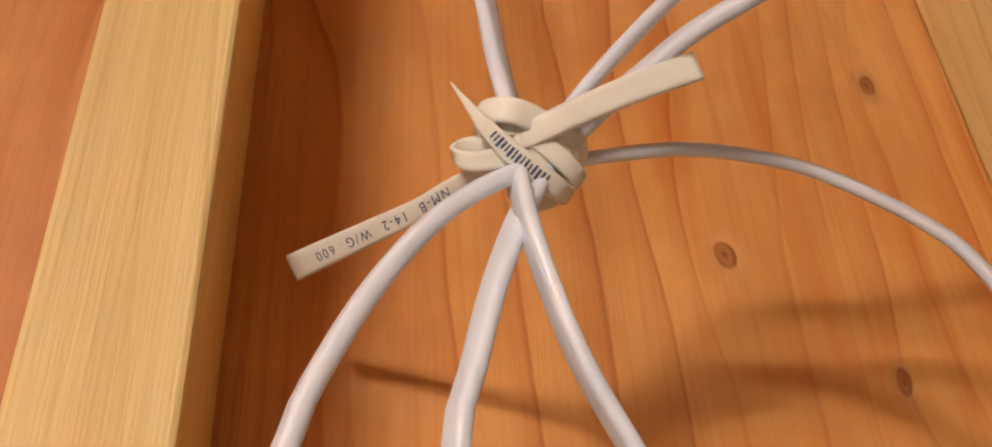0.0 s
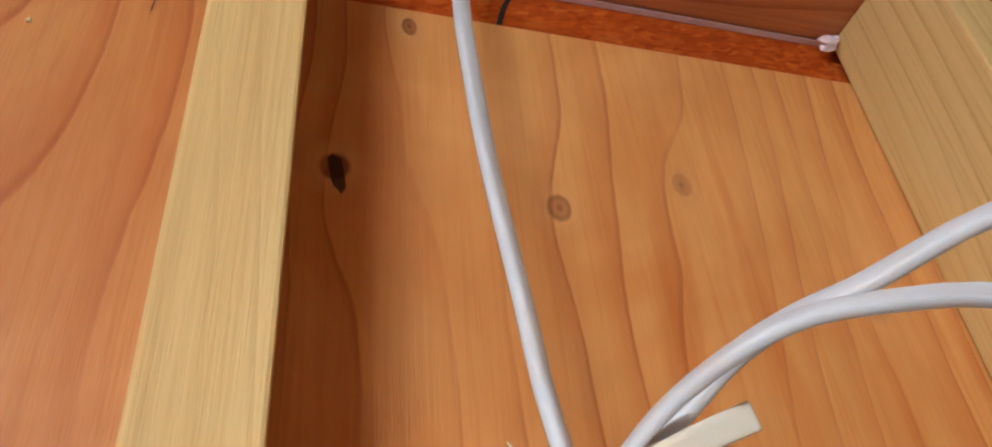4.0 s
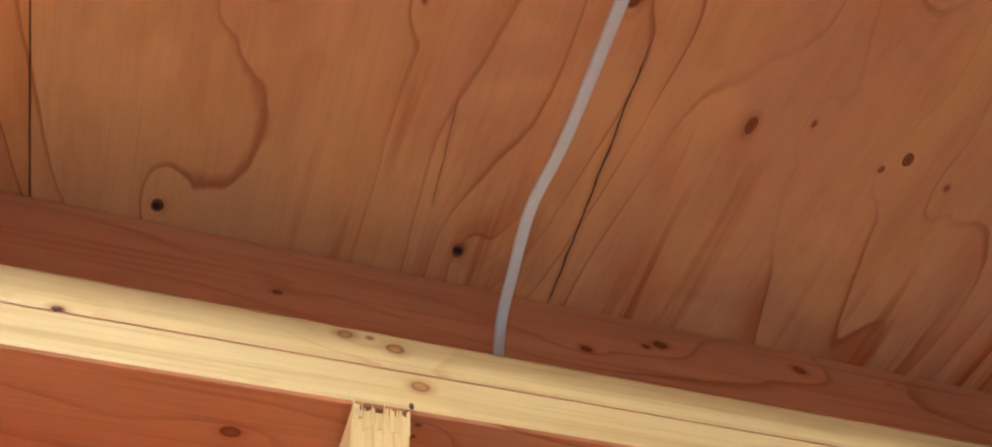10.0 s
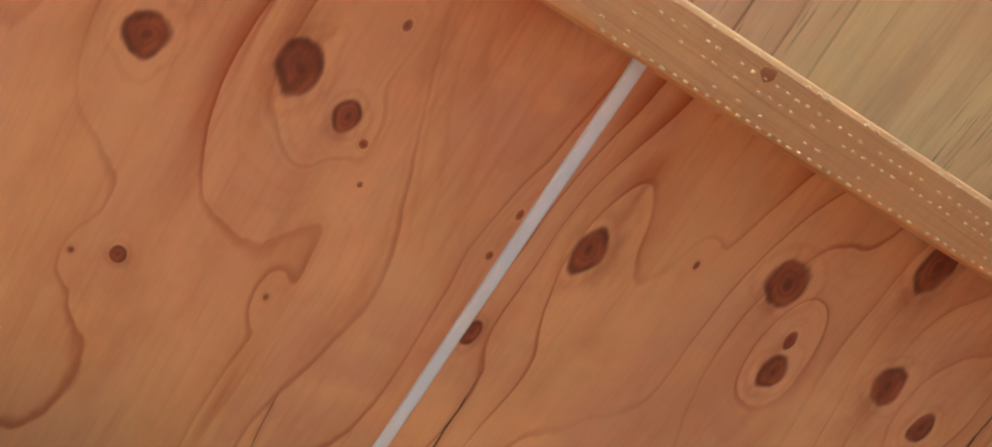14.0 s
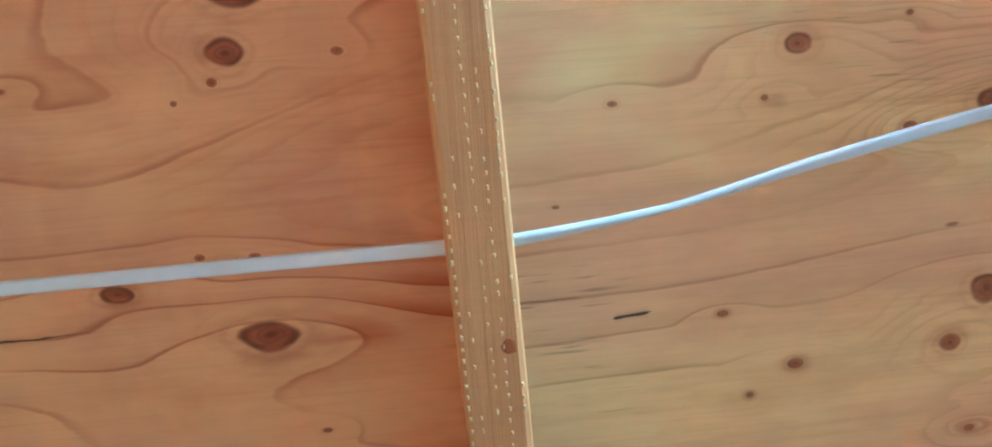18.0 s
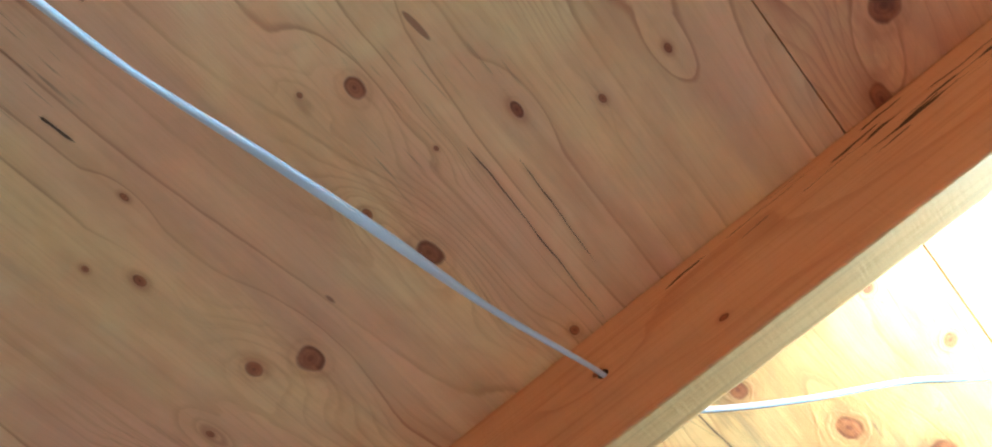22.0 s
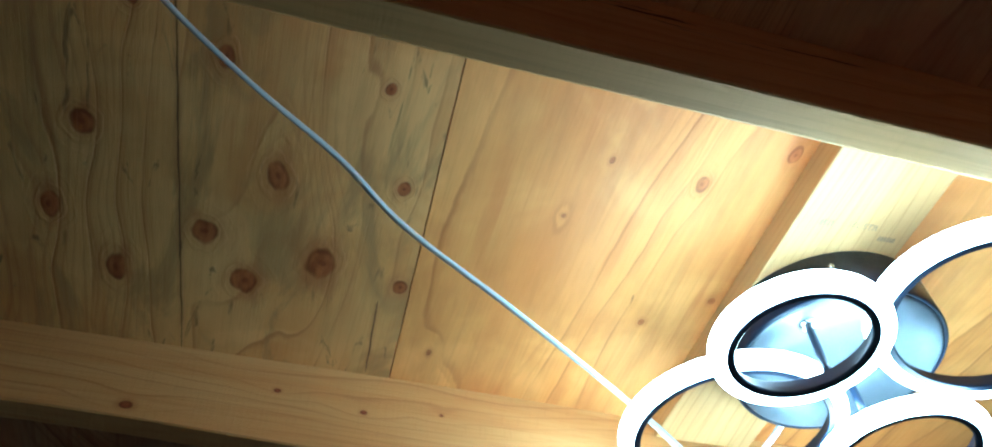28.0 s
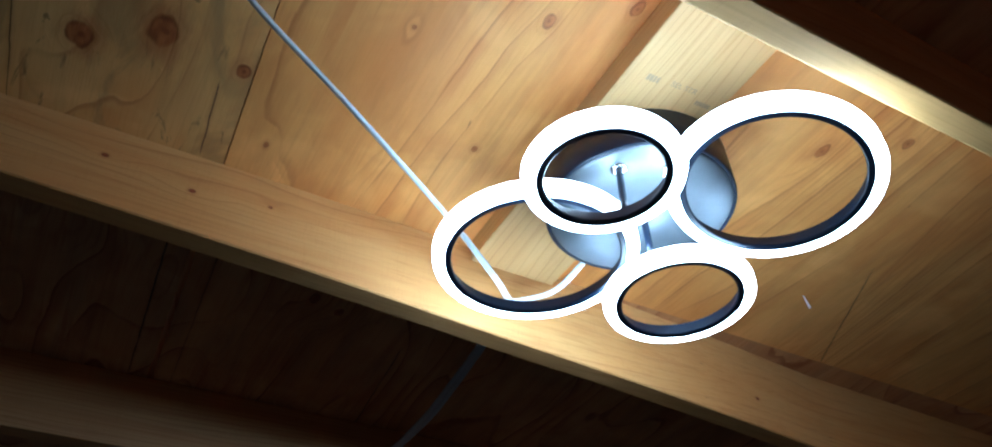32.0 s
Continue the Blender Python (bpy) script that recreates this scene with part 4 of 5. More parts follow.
blot("wood_chip", (-0.059, 0.002, 2.0722), (0.0016, 0.0016, 0.0018), "pale wood chip on the plywood panel's top edge", "wood chip", M_SPLINT, 7.0)
blot("wood_chip", (-0.131, -0.0004, 2.0135), (0.0015, 0.0009, 0.0018), "pale wood chip below a screw in the plywood panel", "wood chip", M_SPLINT, 4.0)
# ---- cable from the wall to the lamp ----
def run(name, label, points, flats, wide=0.0095, thin=0.0052, mat=None, category="cable", group=""):
    ob = thing(name, Vector(points[0]), label, category, group)
    part("jacket", cable(points, wide, thin, flats), mat or M_CABLE, ob, smooth=True)
    return ob


FEED = (  # place, way that the broad side faces
    ((0.080, -0.112, 1.738), (0.8, -0.6, 0)), ((0.0755, -0.107, 1.775), (0.75, -0.7, 0)), ((0.0745, -0.100, 1.81), (0.7, -0.75, 0)), ((0.0725, -0.085, 1.88), (0.6, -0.8, 0)),
    ((0.0715, -0.076, 1.94), (0.5, -1, 0)), ((0.0725, -0.066, 1.995), (0.4, -1, 0)), ((0.079, -0.049, 2.095), (0.3, -1, 0)), ((0.0805, -0.050, 2.15), (0.3, -1, 0)),
    ((0.0805, -0.056, 2.19), (0.2, -1, -0.3)), ((0.0775, -0.085, 2.226), (0.2, -0.6, -1)), ((0.0755, -0.125, 2.240), (0.1, 0, -1)), ((0.0715, -0.185, 2.246), (0.1, 0, -1)),
    ((0.0765, -0.245, 2.246), (0.1, 0, -1)), ((0.0742, -0.36, 2.238), (0.1, 0, -1)), ((0.0692, -0.48, 2.222), (0, 0, -1)), ((0.0645, -0.578, 2.205), (0, 0, -1)),
    ((0.0635, -0.62, 2.205), (0.8, 0, -1)), ((0.056, -0.72, 2.222), (1, 0, -0.35)), ((0.038, -0.82, 2.235), (0.6, 0, -1)), ((0.019, -0.92, 2.24), (0, 0, -1)),
    ((-0.002, -1.03, 2.237), (0.93, -0.21, -0.55)), ((-0.033, -1.15, 2.237), (0.94, -0.20, -0.28)), ((-0.036, -1.192, 2.236), (0.94, -0.20, -0.28)), ((-0.075, -1.225, 2.214), (-0.2, 0.9, 0.5)),
    ((-0.15, -1.280, 2.207), (-0.49, 0.71, 0.5)), ((-0.235, -1.341, 2.210), (-0.54, 0.69, 0.83)), ((-0.314, -1.409, 2.210), (-0.5, 0.7, 0.9)), ((-0.449, -1.493, 2.21), (-0.46, 0.72, 1.2)),
    ((-0.63, -1.607, 2.205), (-0.47, 0.72, 1.2)), ((-0.745, -1.690, 2.203), (-0.3, -0.3, 1)), ((-0.786, -1.7225, 2.20), (0, 0, 1)), ((-0.803, -1.7245, 2.20), (0, 0, 1)),
    ((-0.842, -1.69, 2.205), (0, 0, 1)), ((-0.851, -1.64, 2.21), (0, 0, 1)), ((-0.850, -1.58, 2.217), (0, 0, 1)))
run("electrical_cable", "white flat electrical cable running under the deck through drilled joists", [p for p, _ in FEED], [f for _, f in FEED], group="white cable runs")

# grey cable pair in the dark bay beyond the lamp
for k in range(2):
    o = 0.007 * k
    run("slack_cable", "dim grey cable sagging between two dark joists", [(-0.815 - o, -1.775, 2.232), (-0.826 - o, -1.88, 2.225), (-0.835 - o * 1.4, -2.02, 2.219), (-0.845 - o * 1.4, -2.15, 2.222), (-0.85 - o, -2.345, 2.235)],
        (0.2, 0, -1), 0.009, 0.0055, M_GREY, group="slack cables")


# ---- coil of spare cable tied with a strip of cable jacket ----
def coil():
    y = -0.117
    ob = thing("cable_coil", (0.08, y, 1.737), "tied coil of white flat cable hanging in the stud bay", "cable coil")
    ways = (
        # up and out to one side, round below, and back up into the tie
        ([(0.082, y + 0.004, 1.733), (0.096, y + 0.002, 1.750), (0.115, -0.120, 1.768), (0.130, -0.125, 1.781), (0.147, -0.135, 1.7895), (0.161, -0.147, 1.793), (0.1755, -0.157, 1.799), (0.193, -0.165, 1.8065),
          (0.215, -0.172, 1.812), (0.27, -0.170, 1.818), (0.33, -0.15, 1.79), (0.36, y - 0.02, 1.72), (0.34, y, 1.61), (0.26, y, 1.53), (0.15, y, 1.51), (0.06, y, 1.56), (0.020, y, 1.63), (0.024, y, 1.662), (0.031, y, 1.680), (0.041, y, 1.698),
          (0.054, y, 1.715), (0.067, y, 1.726), (0.079, y, 1.733)], 0.0052),
        ([(0.080, y + 0.006, 1.735), (0.091, -0.122, 1.751), (0.101, -0.135, 1.761), (0.112, -0.155, 1.7665), (0.1255, -0.163, 1.771), (0.139, -0.168, 1.7725), (0.157, -0.170, 1.775), (0.172, -0.170, 1.777), (0.189, -0.170, 1.776),
          (0.215, -0.165, 1.762), (0.24, -0.15, 1.71), (0.24, y - 0.02, 1.64), (0.20, y, 1.58), (0.14, y, 1.56), (0.085, y, 1.59), (0.060, y, 1.635), (0.058, y, 1.663), (0.062, y, 1.678), (0.068, y, 1.699), (0.075, y, 1.717), (0.083, y + 0.001, 1.733)], 0.0045),
        ([(0.088, y + 0.008, 1.7395), (0.100, y + 0.012, 1.7462), (0.130, y + 0.012, 1.7532), (0.155, y + 0.012, 1.7534), (0.177, y + 0.012, 1.7496), (0.207, y + 0.012, 1.736), (0.225, y + 0.012, 1.719), (0.245, y + 0.012, 1.67),
          (0.23, y + 0.008, 1.61), (0.18, y, 1.585), (0.13, y - 0.002, 1.615), (0.104, y - 0.004, 1.645), (0.0935, y - 0.004, 1.663), (0.0845, y - 0.005, 1.681), (0.0780, y - 0.005, 1.703), (0.0752, y - 0.004, 1.719), (0.076, y + 0.003, 1.735)], 0.0042),
    )
    for (pts, thin), turns in zip(ways, ((30, 10, 14), (0, 20, 34), (12, 10, 24))):
        # each loop lies part edge on, part flat towards the room, and twists on its way round
        room = Vector((0.02, -0.285, 1.65))
        facing = []
        last = len(pts) - 1
        for k, p in enumerate(pts):
            ahead = (Vector(pts[min(k + 1, last)]) - Vector(pts[max(k - 1, 0)])).normalized()
            f = ahead.cross(Vector(p) - room).normalized()
            if facing and f.dot(edge) < 0:
                f = -f
            edge = f
            h = 2 * k / last
            turn = turns[0] + (turns[1] - turns[0]) * h if h < 1 else turns[1] + (turns[2] - turns[1]) * (h - 1)
            facing.append(tuple(Matrix.Rotation(radians(turn), 3, ahead) @ f))
        part("loop", cable(pts, 0.0090, thin, facing), M_CABLE, ob, "white flat cable loop", True)
    return ob


coil()


def lettering(text, at, right, up, size, material, parent, name="lettering", spread=1.0, bold=0.0):
    """Flat built-in-font lettering as a mesh."""
    cu = bpy.data.curves.new(name, "FONT")
    cu.space_character, cu.space_word, cu.offset = spread, spread, bold
    cu.body, cu.size, cu.align_x, cu.align_y, cu.extrude = text, size, "CENTER", "CENTER", 0.0001
    tmp = new(name + "_source", cu)
    me = bpy.data.meshes.new_from_object(tmp.evaluated_get(bpy.context.evaluated_depsgraph_get()))
    bpy.data.objects.remove(tmp)
    bpy.data.curves.remove(cu)
    r = Vector(right).normalized()
    u = (Vector(up) - r * Vector(up).dot(r)).normalized()
    m = Matrix((r, u, r.cross(u))).transposed()
    for v in me.vertices:
        v.co = m @ v.co + Vector(at) - origin(parent)
    me.materials.append(material)
    me.name = name
    ob = new(name, me)
    ob.parent = parent
    return ob


def bars(at, right, up, length, height, count, material, parent, seed=1, name="print_mark", thick=0.0002):
    """Writing that cannot be read: plain bars of its size."""
    rng = random.Random(seed)
    r = Vector(right).normalized()
    u = (Vector(up) - r * Vector(up).dot(r)).normalized()
    n = r.cross(u)
    bm = bmesh.new()
    for k in range(count):
        c = Vector(at) + r * length * ((k + 0.5) / count - 0.5)
        w = length / count * rng.uniform(0.3, 0.42)
        vs = [bm.verts.new(c + r * sx * w + u * sy * height / 2 + n * sz * thick) for sz in (-1, 1) for sx, sy in ((-1, -1), (1, -1), (1, 1), (-1, 1))]
        bm.faces.new(vs[:4]), bm.faces.new(vs[4:])
        for i in range(4):
            bm.faces.new((vs[i], vs[(i + 1) % 4], vs[4 + (i + 1) % 4], vs[4 + i]))
    return part(name, bm, material, parent)


def band(points, widths, thick, facings, step=0.0012, sides=14):
    """A flat strip of jacket along a line, with its own width at each point."""
    line = spline(points, step)
    counts = [max(2, int((Vector(b) - Vector(a)).length / step)) for a, b in zip(points, points[1:])]
    wide, facing = [], []
    for k, c in enumerate(counts):
        f, g = Vector(facings[k]).normalized(), Vector(facings[k + 1]).normalized()
        wide += [widths[k] + (widths[k + 1] - widths[k]) * i / c for i in range(c)]
        facing += [f.lerp(g, i / c) for i in range(c)]
    wide.append(widths[-1])
    facing.append(Vector(facings[-1]).normalized())
    bm = bmesh.new()
    rows = []
    last = len(line) - 1
    for i, c in enumerate(line):
        ahead = (line[min(i + 1, last)] - line[max(i - 1, 0)]).normalized()
        up = facing[min(i, len(facing) - 1)]
        face = (up - ahead * up.dot(ahead)).normalized()
        side = ahead.cross(face)
        w = wide[min(i, len(wide) - 1)]
        t = min(thick, 0.6 * w + 0.0002)
        row = []
        for k in range(sides):
            a = 2 * math.pi * k / sides
            ca, sa = math.cos(a), math.sin(a)
            sx = math.copysign(abs(ca) ** 0.5, ca) * w / 2
            sy = math.copysign(abs(sa) ** 0.8, sa) * t / 2
            # the emptied jacket dips along its middle
            sy -= 0.22 * t * math.exp(-((sx / max(w, 1e-5)) ** 2) * 22) if sa > 0 else 0.0
            row.append(bm.verts.new(c + side * sx + face * sy))
        rows.append(row)
    for p, q in zip(rows, rows[1:]):
        for k in range(sides):
            bm.faces.new((p[k], p[(k + 1) % sides], q[(k + 1) % sides], q[k]))
    bm.faces.new(rows[0]), bm.faces.new(rows[-1])
    return bm


def jacket_tie():
    c = Vector((0.0795, -0.116, 1.737))
    ob = thing("jacket_tie", c, "cream strip of cable jacket knotted round the coil as a tie", "cable tie")
    across, upward, outward = Vector((0.964, -0.259, -0.059)), Vector((-0.086, -0.513, 0.854)), Vector((-0.252, -0.818, -0.517))

    def at(u, v, w):
        """Millimetres across, up and out of the knot."""
        return c + (across * u + upward * v + outward * w) * 0.001

    def wrap(name, way, widths, thick=2.4, label="", faces=None):
        pts = [at(*p) for p in way]
        if faces is None:
            faces = [(0.22 * u, 0.22 * v, w + 4.0) for u, v, w in way]
        faces = [across * f[0] + upward * f[1] + outward * f[2] for f in faces]
        if not isinstance(widths, (tuple, list)):
            widths = [widths] * len(way)
        return part(name, band(pts, [0.001 * w for w in widths], 0.001 * thick, faces), M_TIE, ob, label, True)

    wrap("wrap", [(-12.5, 3.0, -5), (-13.4, 8.2, -3), (-11.6, 10.9, 2), (-7.9, 11.7, 4.6), (-2.9, 11.0, 5.2), (2.5, 8.6, 3.8), (9.0, 4.8, 1.6), (12.6, 1.5, -1.5), (11.6, 0.2, -6)], 7.2, 2.4, "cream band round the top of the knot",
         [(-1, 0, 0.1), (-0.9, 0.2, 0.4), (-0.5, 0.25, 1), (-0.15, 0.25, 1), (0, 0.2, 1), (0.15, 0.15, 1), (0.4, 0.1, 1), (0.9, 0, 0.5), (1, 0, -0.2)])
    wrap("core", [(-9.0, 6.0, -3.0), (-5.0, 3.5, 1.5), (1.0, 0.5, 2.6), (7.0, -3.0, 1.5), (10.0, -5.0, -3.0)], [9.0, 12.0, 14.0, 12.0, 9.0], 5.0, "inner turns of the jacket strip", [(-0.6, 0.2, 1), (-0.2, 0.1, 1), (0, 0, 1), (0.2, -0.1, 1), (0.6, -0.2, 1)])
    wrap("wrap", [(13.0, 7.0, -7), (13.8, 4.8, -3.2), (13.4, 1.0, -2.0), (11.8, -3.6, -3.0), (9.0, -7.0, -6)], 6.0, 2.2)
    wrap("wrap", [(-6.0, -6.0, -4), (-4.6, -8.6, 0.0), (-1.2, -11.2, 2.2), (3.4, -11.8, 2.6), (7.6, -9.6, 1.4), (9.6, -6.4, -2)], 4.8, 2.2)
    wrap("wrap", [(-2.0, 6.2, 2.6), (0.8, 4.8, 3.9), (4.6, 2.0, 4.8), (9.0, -1.9, 4.8), (12.0, -5.0, 3.0), (12.9, -6.6, 0.0), (11.4, -5.6, -4.5)], [4.6, 5.2, 5.4, 5.4, 5.2, 5.0, 5.0], 2.4, "cream band beside the printed one")
    wrap("wrap", [(-9.0, -4.6, -3), (-10.2, 1.0, 0.6), (-8.6, 5.8, 2.6), (-4.2, 7.6, 3.0)], 5.4, 2.2)
    loop = [(-5.2, -0.2, 5.6), (-10.6, -1.1, 5.6), (-14.9, -1.5, 4.6), (-18.2, -0.6, 2.8), (-19.4, 1.0, 0.6), (-17.6, 2.6, -1.0), (-14.0, 3.2, -1.2), (-9.6, 2.8, -0.4)]
    wrap("eye_loop", loop, [5.4, 5.4, 5.2, 4.8, 4.6, 4.6, 4.8, 5.0], 2.0, "small open loop of jacket", [(u + 13.2, -0.3, (w - 1.8) * 2.6) for u, v, w in loop])
    wrap("strap_end", [(-6.2, 2.6, 1.0), (2.5, 6.4, 5.2), (9.0, 9.6, 4.8), (16.0, 12.8, 3.5), (29.5, 18.4, 1.0), (44.0, 23.6, -2.0)], [6.5, 7.0, 7.4, 7.7, 8.1, 8.2], 2.8, "blunt cream strap end", [(0.1, 0.25, 1)] * 6)
    print_way = [(-20.2, 19.0, 4.0), (-16.0, 13.5, 5.2), (-11.7, 8.0, 6.4), (-6.2, 2.1, 7.4), (0.3, -3.4, 7.6), (6.6, -8.2, 6.2), (9.3, -10.0, 3.0), (10.2, -9.6, -1.0), (8.0, -6.0, -5.0)]
    printed = wrap("tail", print_way, [0.25, 2.0, 4.2, 5.6, 6.0, 6.0, 5.8, 5.6, 5.6], 2.2, "printed jacket band that ends in a thin sliver")

    # the tag bends back towards the wall
    tag_way = [(-8.4, -2.8, 1.5), (-14.0, -4.9, -1.5), (-21.1, -8.3, -7.0), (-31.3, -14.0, -15.0), (-48.0, -21.2, -25.0), (-60.6, -26.6, -32.0), (-72.8, -31.8, -38.0)]
    tag = [at(*p) for p in tag_way]
    face = Vector((-0.44, -0.40, -0.46))
    tag_part = part("tag_end", band(tag, (0.0044, 0.0050, 0.0056, 0.0064, 0.0074, 0.0082, 0.0088), 0.0022, [face] * 7), M_TIE, ob, "flattened cream tag with blue print", True)
    along = (tag[-1] - tag[2]).normalized()
    face = (face - along * face.dot(along)).normalized()
    middle = tag[3].lerp(tag[4], 0.62)
    text = lettering("NM-B  14-2  W/G  600", middle, along, face.cross(along), 0.0042, M_INK, tag_part, spread=1.30)
    # lay each letter on the bent strip
    line = spline(tag, 0.001)
    base = origin(tag_part)
    over = face.cross(along)
    for v in text.data.vertices:
        p = v.co + base
        near = min(line, key=lambda q: abs((q - p).dot(along)))
        v.co += face * (near + face * (0.00100 + 0.2 * (p - middle).dot(face)) - p).dot(face) + over * 0.8 * (near - middle).dot(over)
    # print on the wrapped band that cannot be read
    line = spline([at(*p) for p in print_way], 0.0004)
    span = [p for p in line if -9.4 < (p - c).dot(across) * 1000 < 5.2 and (p - c).dot(outward) > 0.004]
    rng = random.Random(4)
    bm = bmesh.new()
    count = 15
    for k in range(count):
        i = int((k + 0.5) / count * (len(span) - 2))
        p, ahead = span[i], (span[i + 1] - span[i]).normalized()
        n = (outward - ahead * outward.dot(ahead)).normalized()
        side = ahead.cross(n)
        h, w = rng.uniform(0.0010, 0.0015), rng.uniform(0.00022, 0.00042)
        q = p + n * 0.00085 + side * rng.uniform(-0.0002, 0.0002)
        vs = [bm.verts.new(q + ahead * sx * w + side * sy * h + n * sz * 0.00022) for sz in (-1, 1) for sx, sy in ((-1, -1), (1, -1), (1, 1), (-1, 1))]
        bm.faces.new(vs[:4]), bm.faces.new(vs[4:])
        for j in range(4):
            bm.faces.new((vs[j], vs[(j + 1) % 4], vs[4 + (j + 1) % 4], vs[4 + j]))
    part("print_mark", bm, M_INK, printed)
    return ob


jacket_tie()


# ---- ring lamp ----
def ring_lamp():
    cx, cy = -0.853, -1.484
    lamp = thing("ring_lamp", (cx, cy, 2.262), "black four-ring ceiling lamp with lit white diffusers under the blocking board", "ceiling lamp")
    part("canopy", lathe([(0.0001, 2.2610), (0.1205, 2.2610), (0.1205, 2.2035), (0.119, 2.2010), (0.116, 2.2000), (0.0001, 2.2000)], (cx, cy, 0), 72), M_CANOPY, lamp, "round brushed silver canopy face", True)
    part("canopy_rim", lathe([(0.1210, 2.2615), (0.1255, 2.2615), (0.1255, 2.2030), (0.1240, 2.2012), (0.1210, 2.2012)], (cx, cy, 0), 72), M_LAMPMETAL, lamp, "dark side wall of the canopy", True)
    rings = ((-0.9194, -1.326, 2.138, 0.1093, 0.1386, -0.0168), (-0.737, -1.567, 2.138, 0.1165, 0, 0), (-0.707, -1.377, 2.100, 0.0746, 0, 0), (-0.936, -1.533, 2.113, 0.0845, 0, 0))
    for x, y, z, ri, lean_x, lean_y in rings:
        ro = ri + 0.0155
        lip = ri - 0.0085

        def lean(bm):
            for v in bm.verts:
                v.co.z += lean_x * (v.co.x - x) + lean_y * (v.co.y - y)
            return bm

        ring = part("ring_frame", lean(lathe([(lip, z + 0.0025), (lip + 0.0015, z + 0.0008), (ri, z + 0.0003), (ri, z + 0.0195), (ri + 0.006, z + 0.0195), (ri + 0.006, z + 0.0215), (ri - 0.001, z + 0.0215), (ri - 0.001, z + 0.0120),
                                              (lip + 0.003, z + 0.0110), (lip + 0.003, z + 0.0050), (lip, z + 0.0045)], (x, y, 0), 80)), M_LAMPMETAL, lamp, "black metal ring with a thin inner lip")
        part("diffuser", lean(lathe([(ri + 0.0005, z + 0.0015), (ri + 0.0015, z), (ro - 0.004, z), (ro - 0.001, z + 0.002), (ro, z + 0.005), (ro, z + 0.0155), (ro - 0.001, z + 0.0175), (ro - 0.004, z + 0.0190), (ri + 0.0005, z + 0.0190)],
                                    (x, y, 0), 80)), M_GLOW, ring, "glowing white diffuser", True)
        # stem from the canopy down to the ring's near side
        way = Vector((cx - x, cy - y, 0))
        foot = Vector((x, y, 0)) + way.normalized() * (ri + 0.003)
        foot.z = z + 0.021 + lean_x * (foot.x - x) + lean_y * (foot.y - y)
        top = foot + Vector((cx - foot.x, cy - foot.y, 0)) * 0.12
        top.z = 2.200
        stem = part("stem", cable([foot, foot.lerp(top, 0.5), top], 0.0080, 0.0080, (1, 0.2, 0), 0.01, 14), M_LAMPMETAL, lamp, "short black stem", True)
        part("stem_nut", lathe([(0.0001, 2.1998), (0.0105, 2.1998), (0.0105, 2.1975), (0.009, 2.196), (0.0001, 2.196)], (top.x, top.y, 0), 20), M_CHROME, stem, "bright flange on the canopy", True)
    a = radians(62)
    part("canopy_screw", disc((cx + 0.127 * math.cos(a), cy + 0.123 * math.sin(a), 2.240), 0.0035, 0.006, "y", 12), M_CHROME, lamp, "small bright side screw")
    return lamp


ring_lamp()


# ---- small things on the wall and ceiling ----
def screw(at, axis, radius, label):
    at = Vector(at)
    ob = thing("wood_screw", at, label, "screw", "screws in the plywood")
    way = Vector((0, -1, 0)) if axis == "y" else Vector((0, 0, -1))
    head = lathe([(radius * 0.45, -0.0010), (radius * 0.95, -0.0010), (radius, -0.0004), (radius * 0.96, 0.0010), (radius * 0.72, 0.0014), (radius * 0.48, 0.0006)], (0, 0, 0), 20)
    turn = Vector((0, 0, 1)).rotation_difference(way).to_matrix()
    for v in head.verts:
        v.co = turn @ v.co + at
    part("head", head, M_STEEL, ob, "dark rounded head", True)
    part("drive_socket", disc(at + way * 0.0001, radius * 0.47, 0.0012, axis, 6), M_CORE if radius > 0.003 and axis == "y" else M_STEEL, ob)
    return ob


screw((-0.252, -0.0005, 2.038), "y", 0.0032, "dark screw driven into the plywood wall panel")
screw((-0.128, -0.0005, 2.044), "y", 0.0045, "dark round-headed screw in the plywood wall panel")
screw((0.043, -0.099, ZC), "z", 0.0042, "dark screw driven into the roof deck")
screw((-0.20, -0.081, ZC), "z", 0.0034, "dark screw driven into the roof deck")

nail = thing("nail", (-1.311, -1.614, ZC), "bright nail point sticking out of the roof deck", "nail")
bm = disc((-1.311, -1.614, ZC - 0.012), 0.0024, 0.026, "z", 10, 0.6)
bmesh.ops.rotate(bm, verts=bm.verts, cent=(-1.311, -1.614, ZC), matrix=Matrix.Rotation(radians(14), 3, "Y"))
part("shank", bm, M_NAIL, nail)

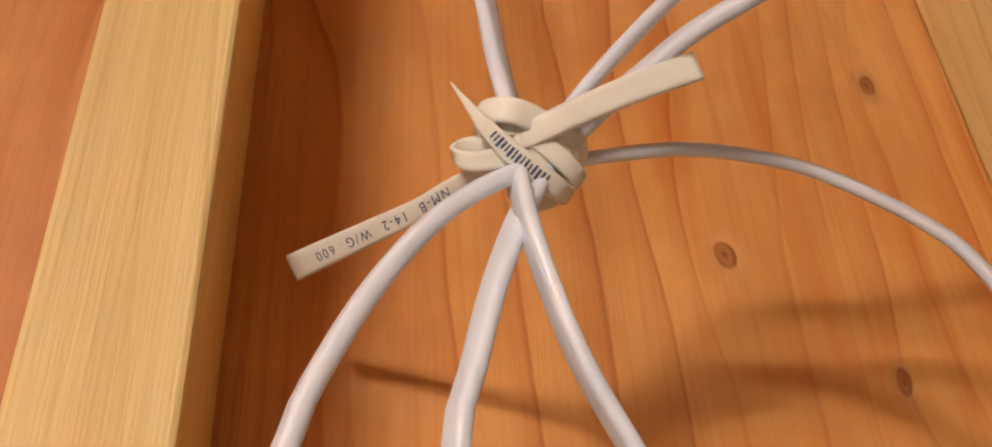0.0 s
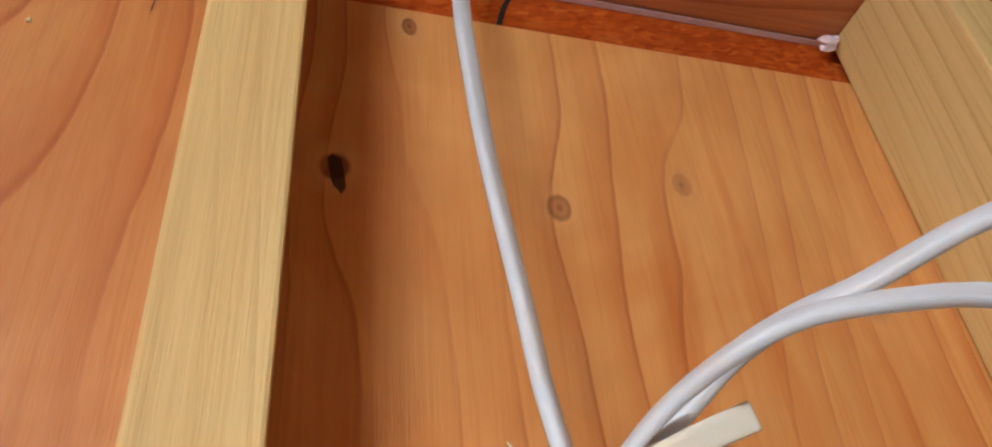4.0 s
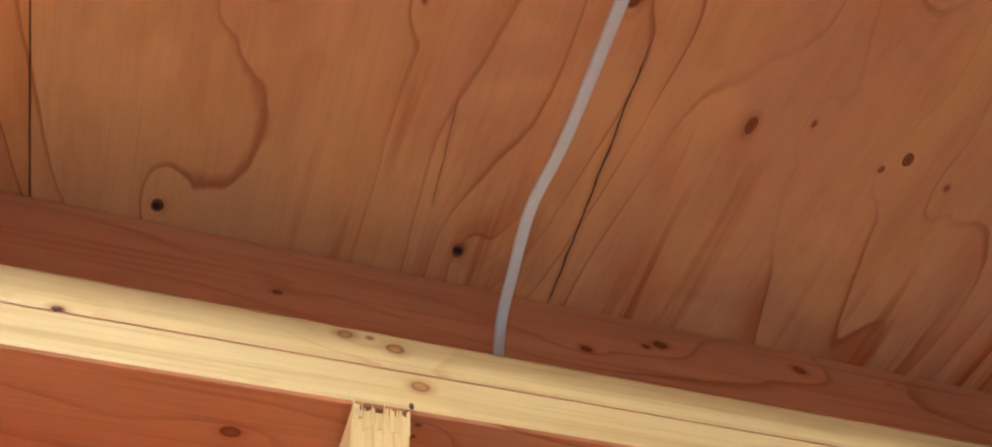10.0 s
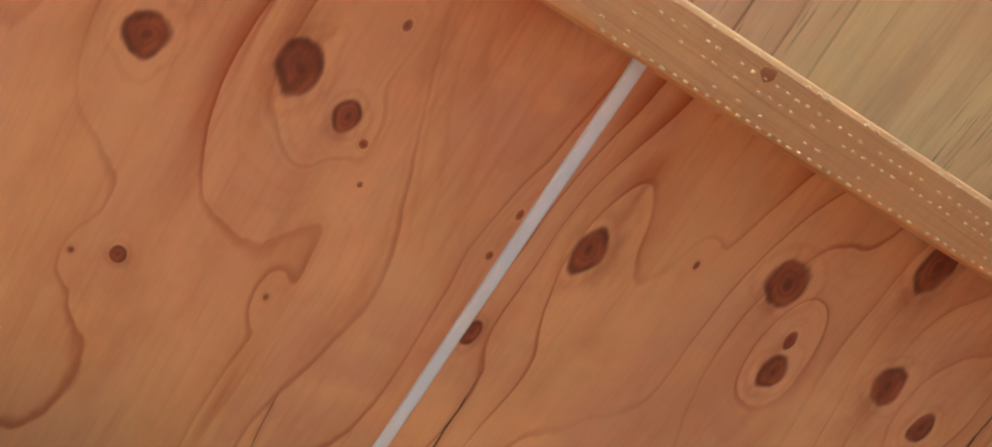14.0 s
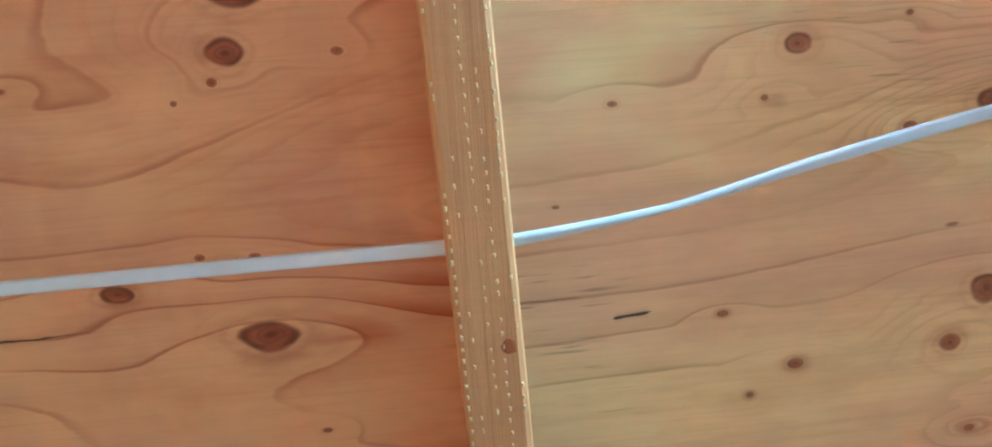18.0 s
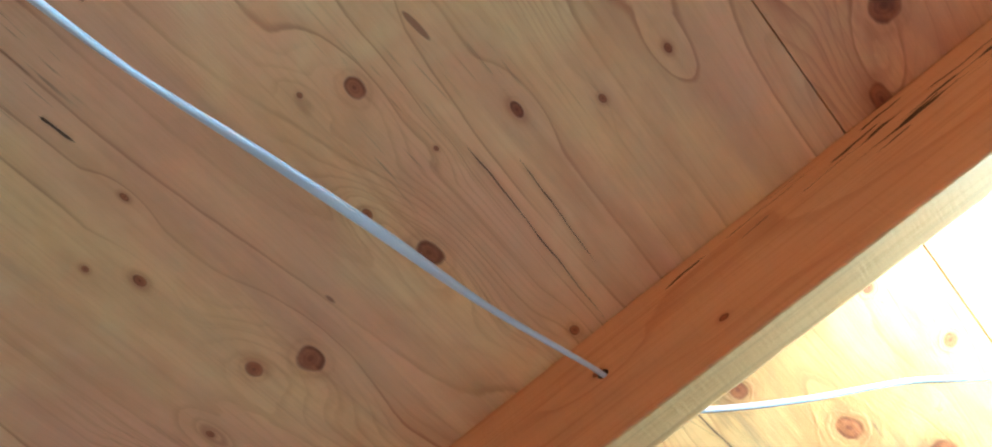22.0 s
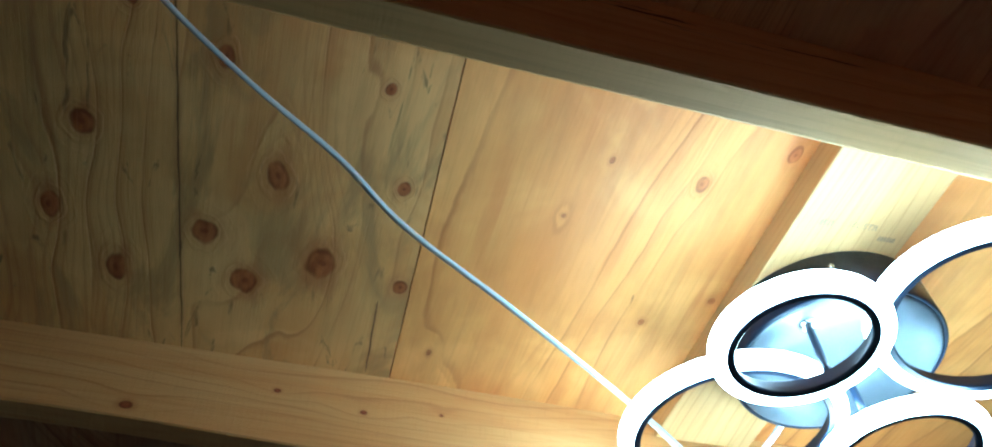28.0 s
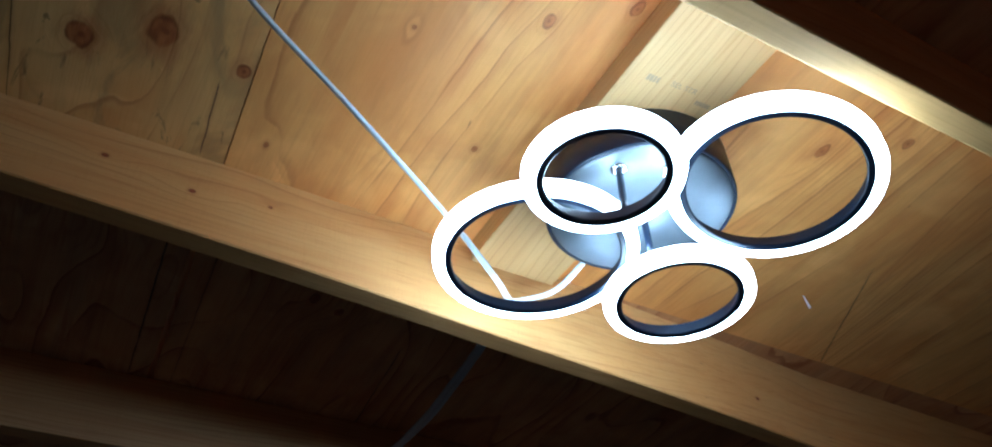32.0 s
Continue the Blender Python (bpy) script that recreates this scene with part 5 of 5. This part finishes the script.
bm = bmesh.new()
rng = random.Random(9)
for k in range(14):
    a = rng.choice((rng.uniform(-0.7, 0.5), rng.uniform(2.5, 3.6)))
    p = Vector((0.08 + 0.0097 * math.cos(a), -0.048 + 0.0097 * math.sin(a), ZP))
    out = Vector((math.cos(a), math.sin(a), 0))
    side = Vector((-out.y, out.x, 0))
    l, w = rng.uniform(0.0020, 0.0055), rng.uniform(0.0008, 0.0018)
    vs = [bm.verts.new(c) for c in (p + side * w, p - side * w, p - side * w * 0.6 + out * l + Vector((0, 0, -0.0015)), p + side * w * 0.5 + out * l + Vector((0, 0, -0.003)), p + out * l * 0.4 + Vector((0, 0, -0.002)))]
    for f in ((0, 1, 2, 3), (0, 1, 4), (1, 2, 4), (2, 3, 4), (3, 0, 4)):
        bm.faces.new([vs[i] for i in f])
tagged(part("hole_chips", bm, M_SPLINT), "pale torn wood chips round the drilled cable hole", "wood chips", kind="stuff")

mark = thing("pen_mark", (0.121, 0.0030, 2.09), "short black pen line on the strand board", "pen mark")
bm = cable([(0.129, 0.0030, 2.1085), (0.124, 0.0030, 2.098), (0.121, 0.0030, 2.090), (0.1165, 0.0030, 2.073)], 0.0034, 0.0012, (0, 1, 0), 0.003, 8)
part("ink", bm, M_BLACK, mark)
stamp = thing("board_stamp", (-0.285, 0.0033, 2.094), "black letters stamped on the strand board", "stamp")
lettering("TIC", (-0.289, 0.0033, 2.097), (0, 0, 1), (-1, 0, 0), 0.020, M_BLACK, stamp, bold=0.0007)
tag = thing("wrap_scrap", (0.362, -0.008, 2.100), "crumpled scrap of pale house wrap in the corner by the stud", "scrap")
bm = bmesh.new()
bmesh.ops.create_icosphere(bm, subdivisions=2, radius=1.0)
for v in bm.verts:
    k = 0.75 + 0.9 * noise.noise(v.co * 1.5 + Vector((4.0, 1.0, 2.0)))
    v.co = Vector((0.011 * v.co.x * k, 0.006 * v.co.y * k, (0.0075 * v.co.z + 0.003 * v.co.x) * k)) + Vector((0.358, -0.0085, 2.1005))
part("paper", bm, M_PAPER, tag)

grade = thing("grade_stamp", (-0.815, -1.327, 2.2618), "grey grading letters stamped on the blocking board", "stamp")
lettering("SEL STR", (-0.815, -1.327, 2.2617), (-1, 0.06, 0), (0.06, 1, 0), 0.011, M_STAMP, grade)
bars((-0.772, -1.332, 2.2617), (-1, 0.06, 0), (0.06, 1, 0), 0.018, 0.009, 4, M_STAMP, grade, 2)
bars((-0.852, -1.338, 2.2617), (-1, 0.06, 0), (0.06, 1, 0), 0.022, 0.006, 6, M_STAMP, grade, 3)
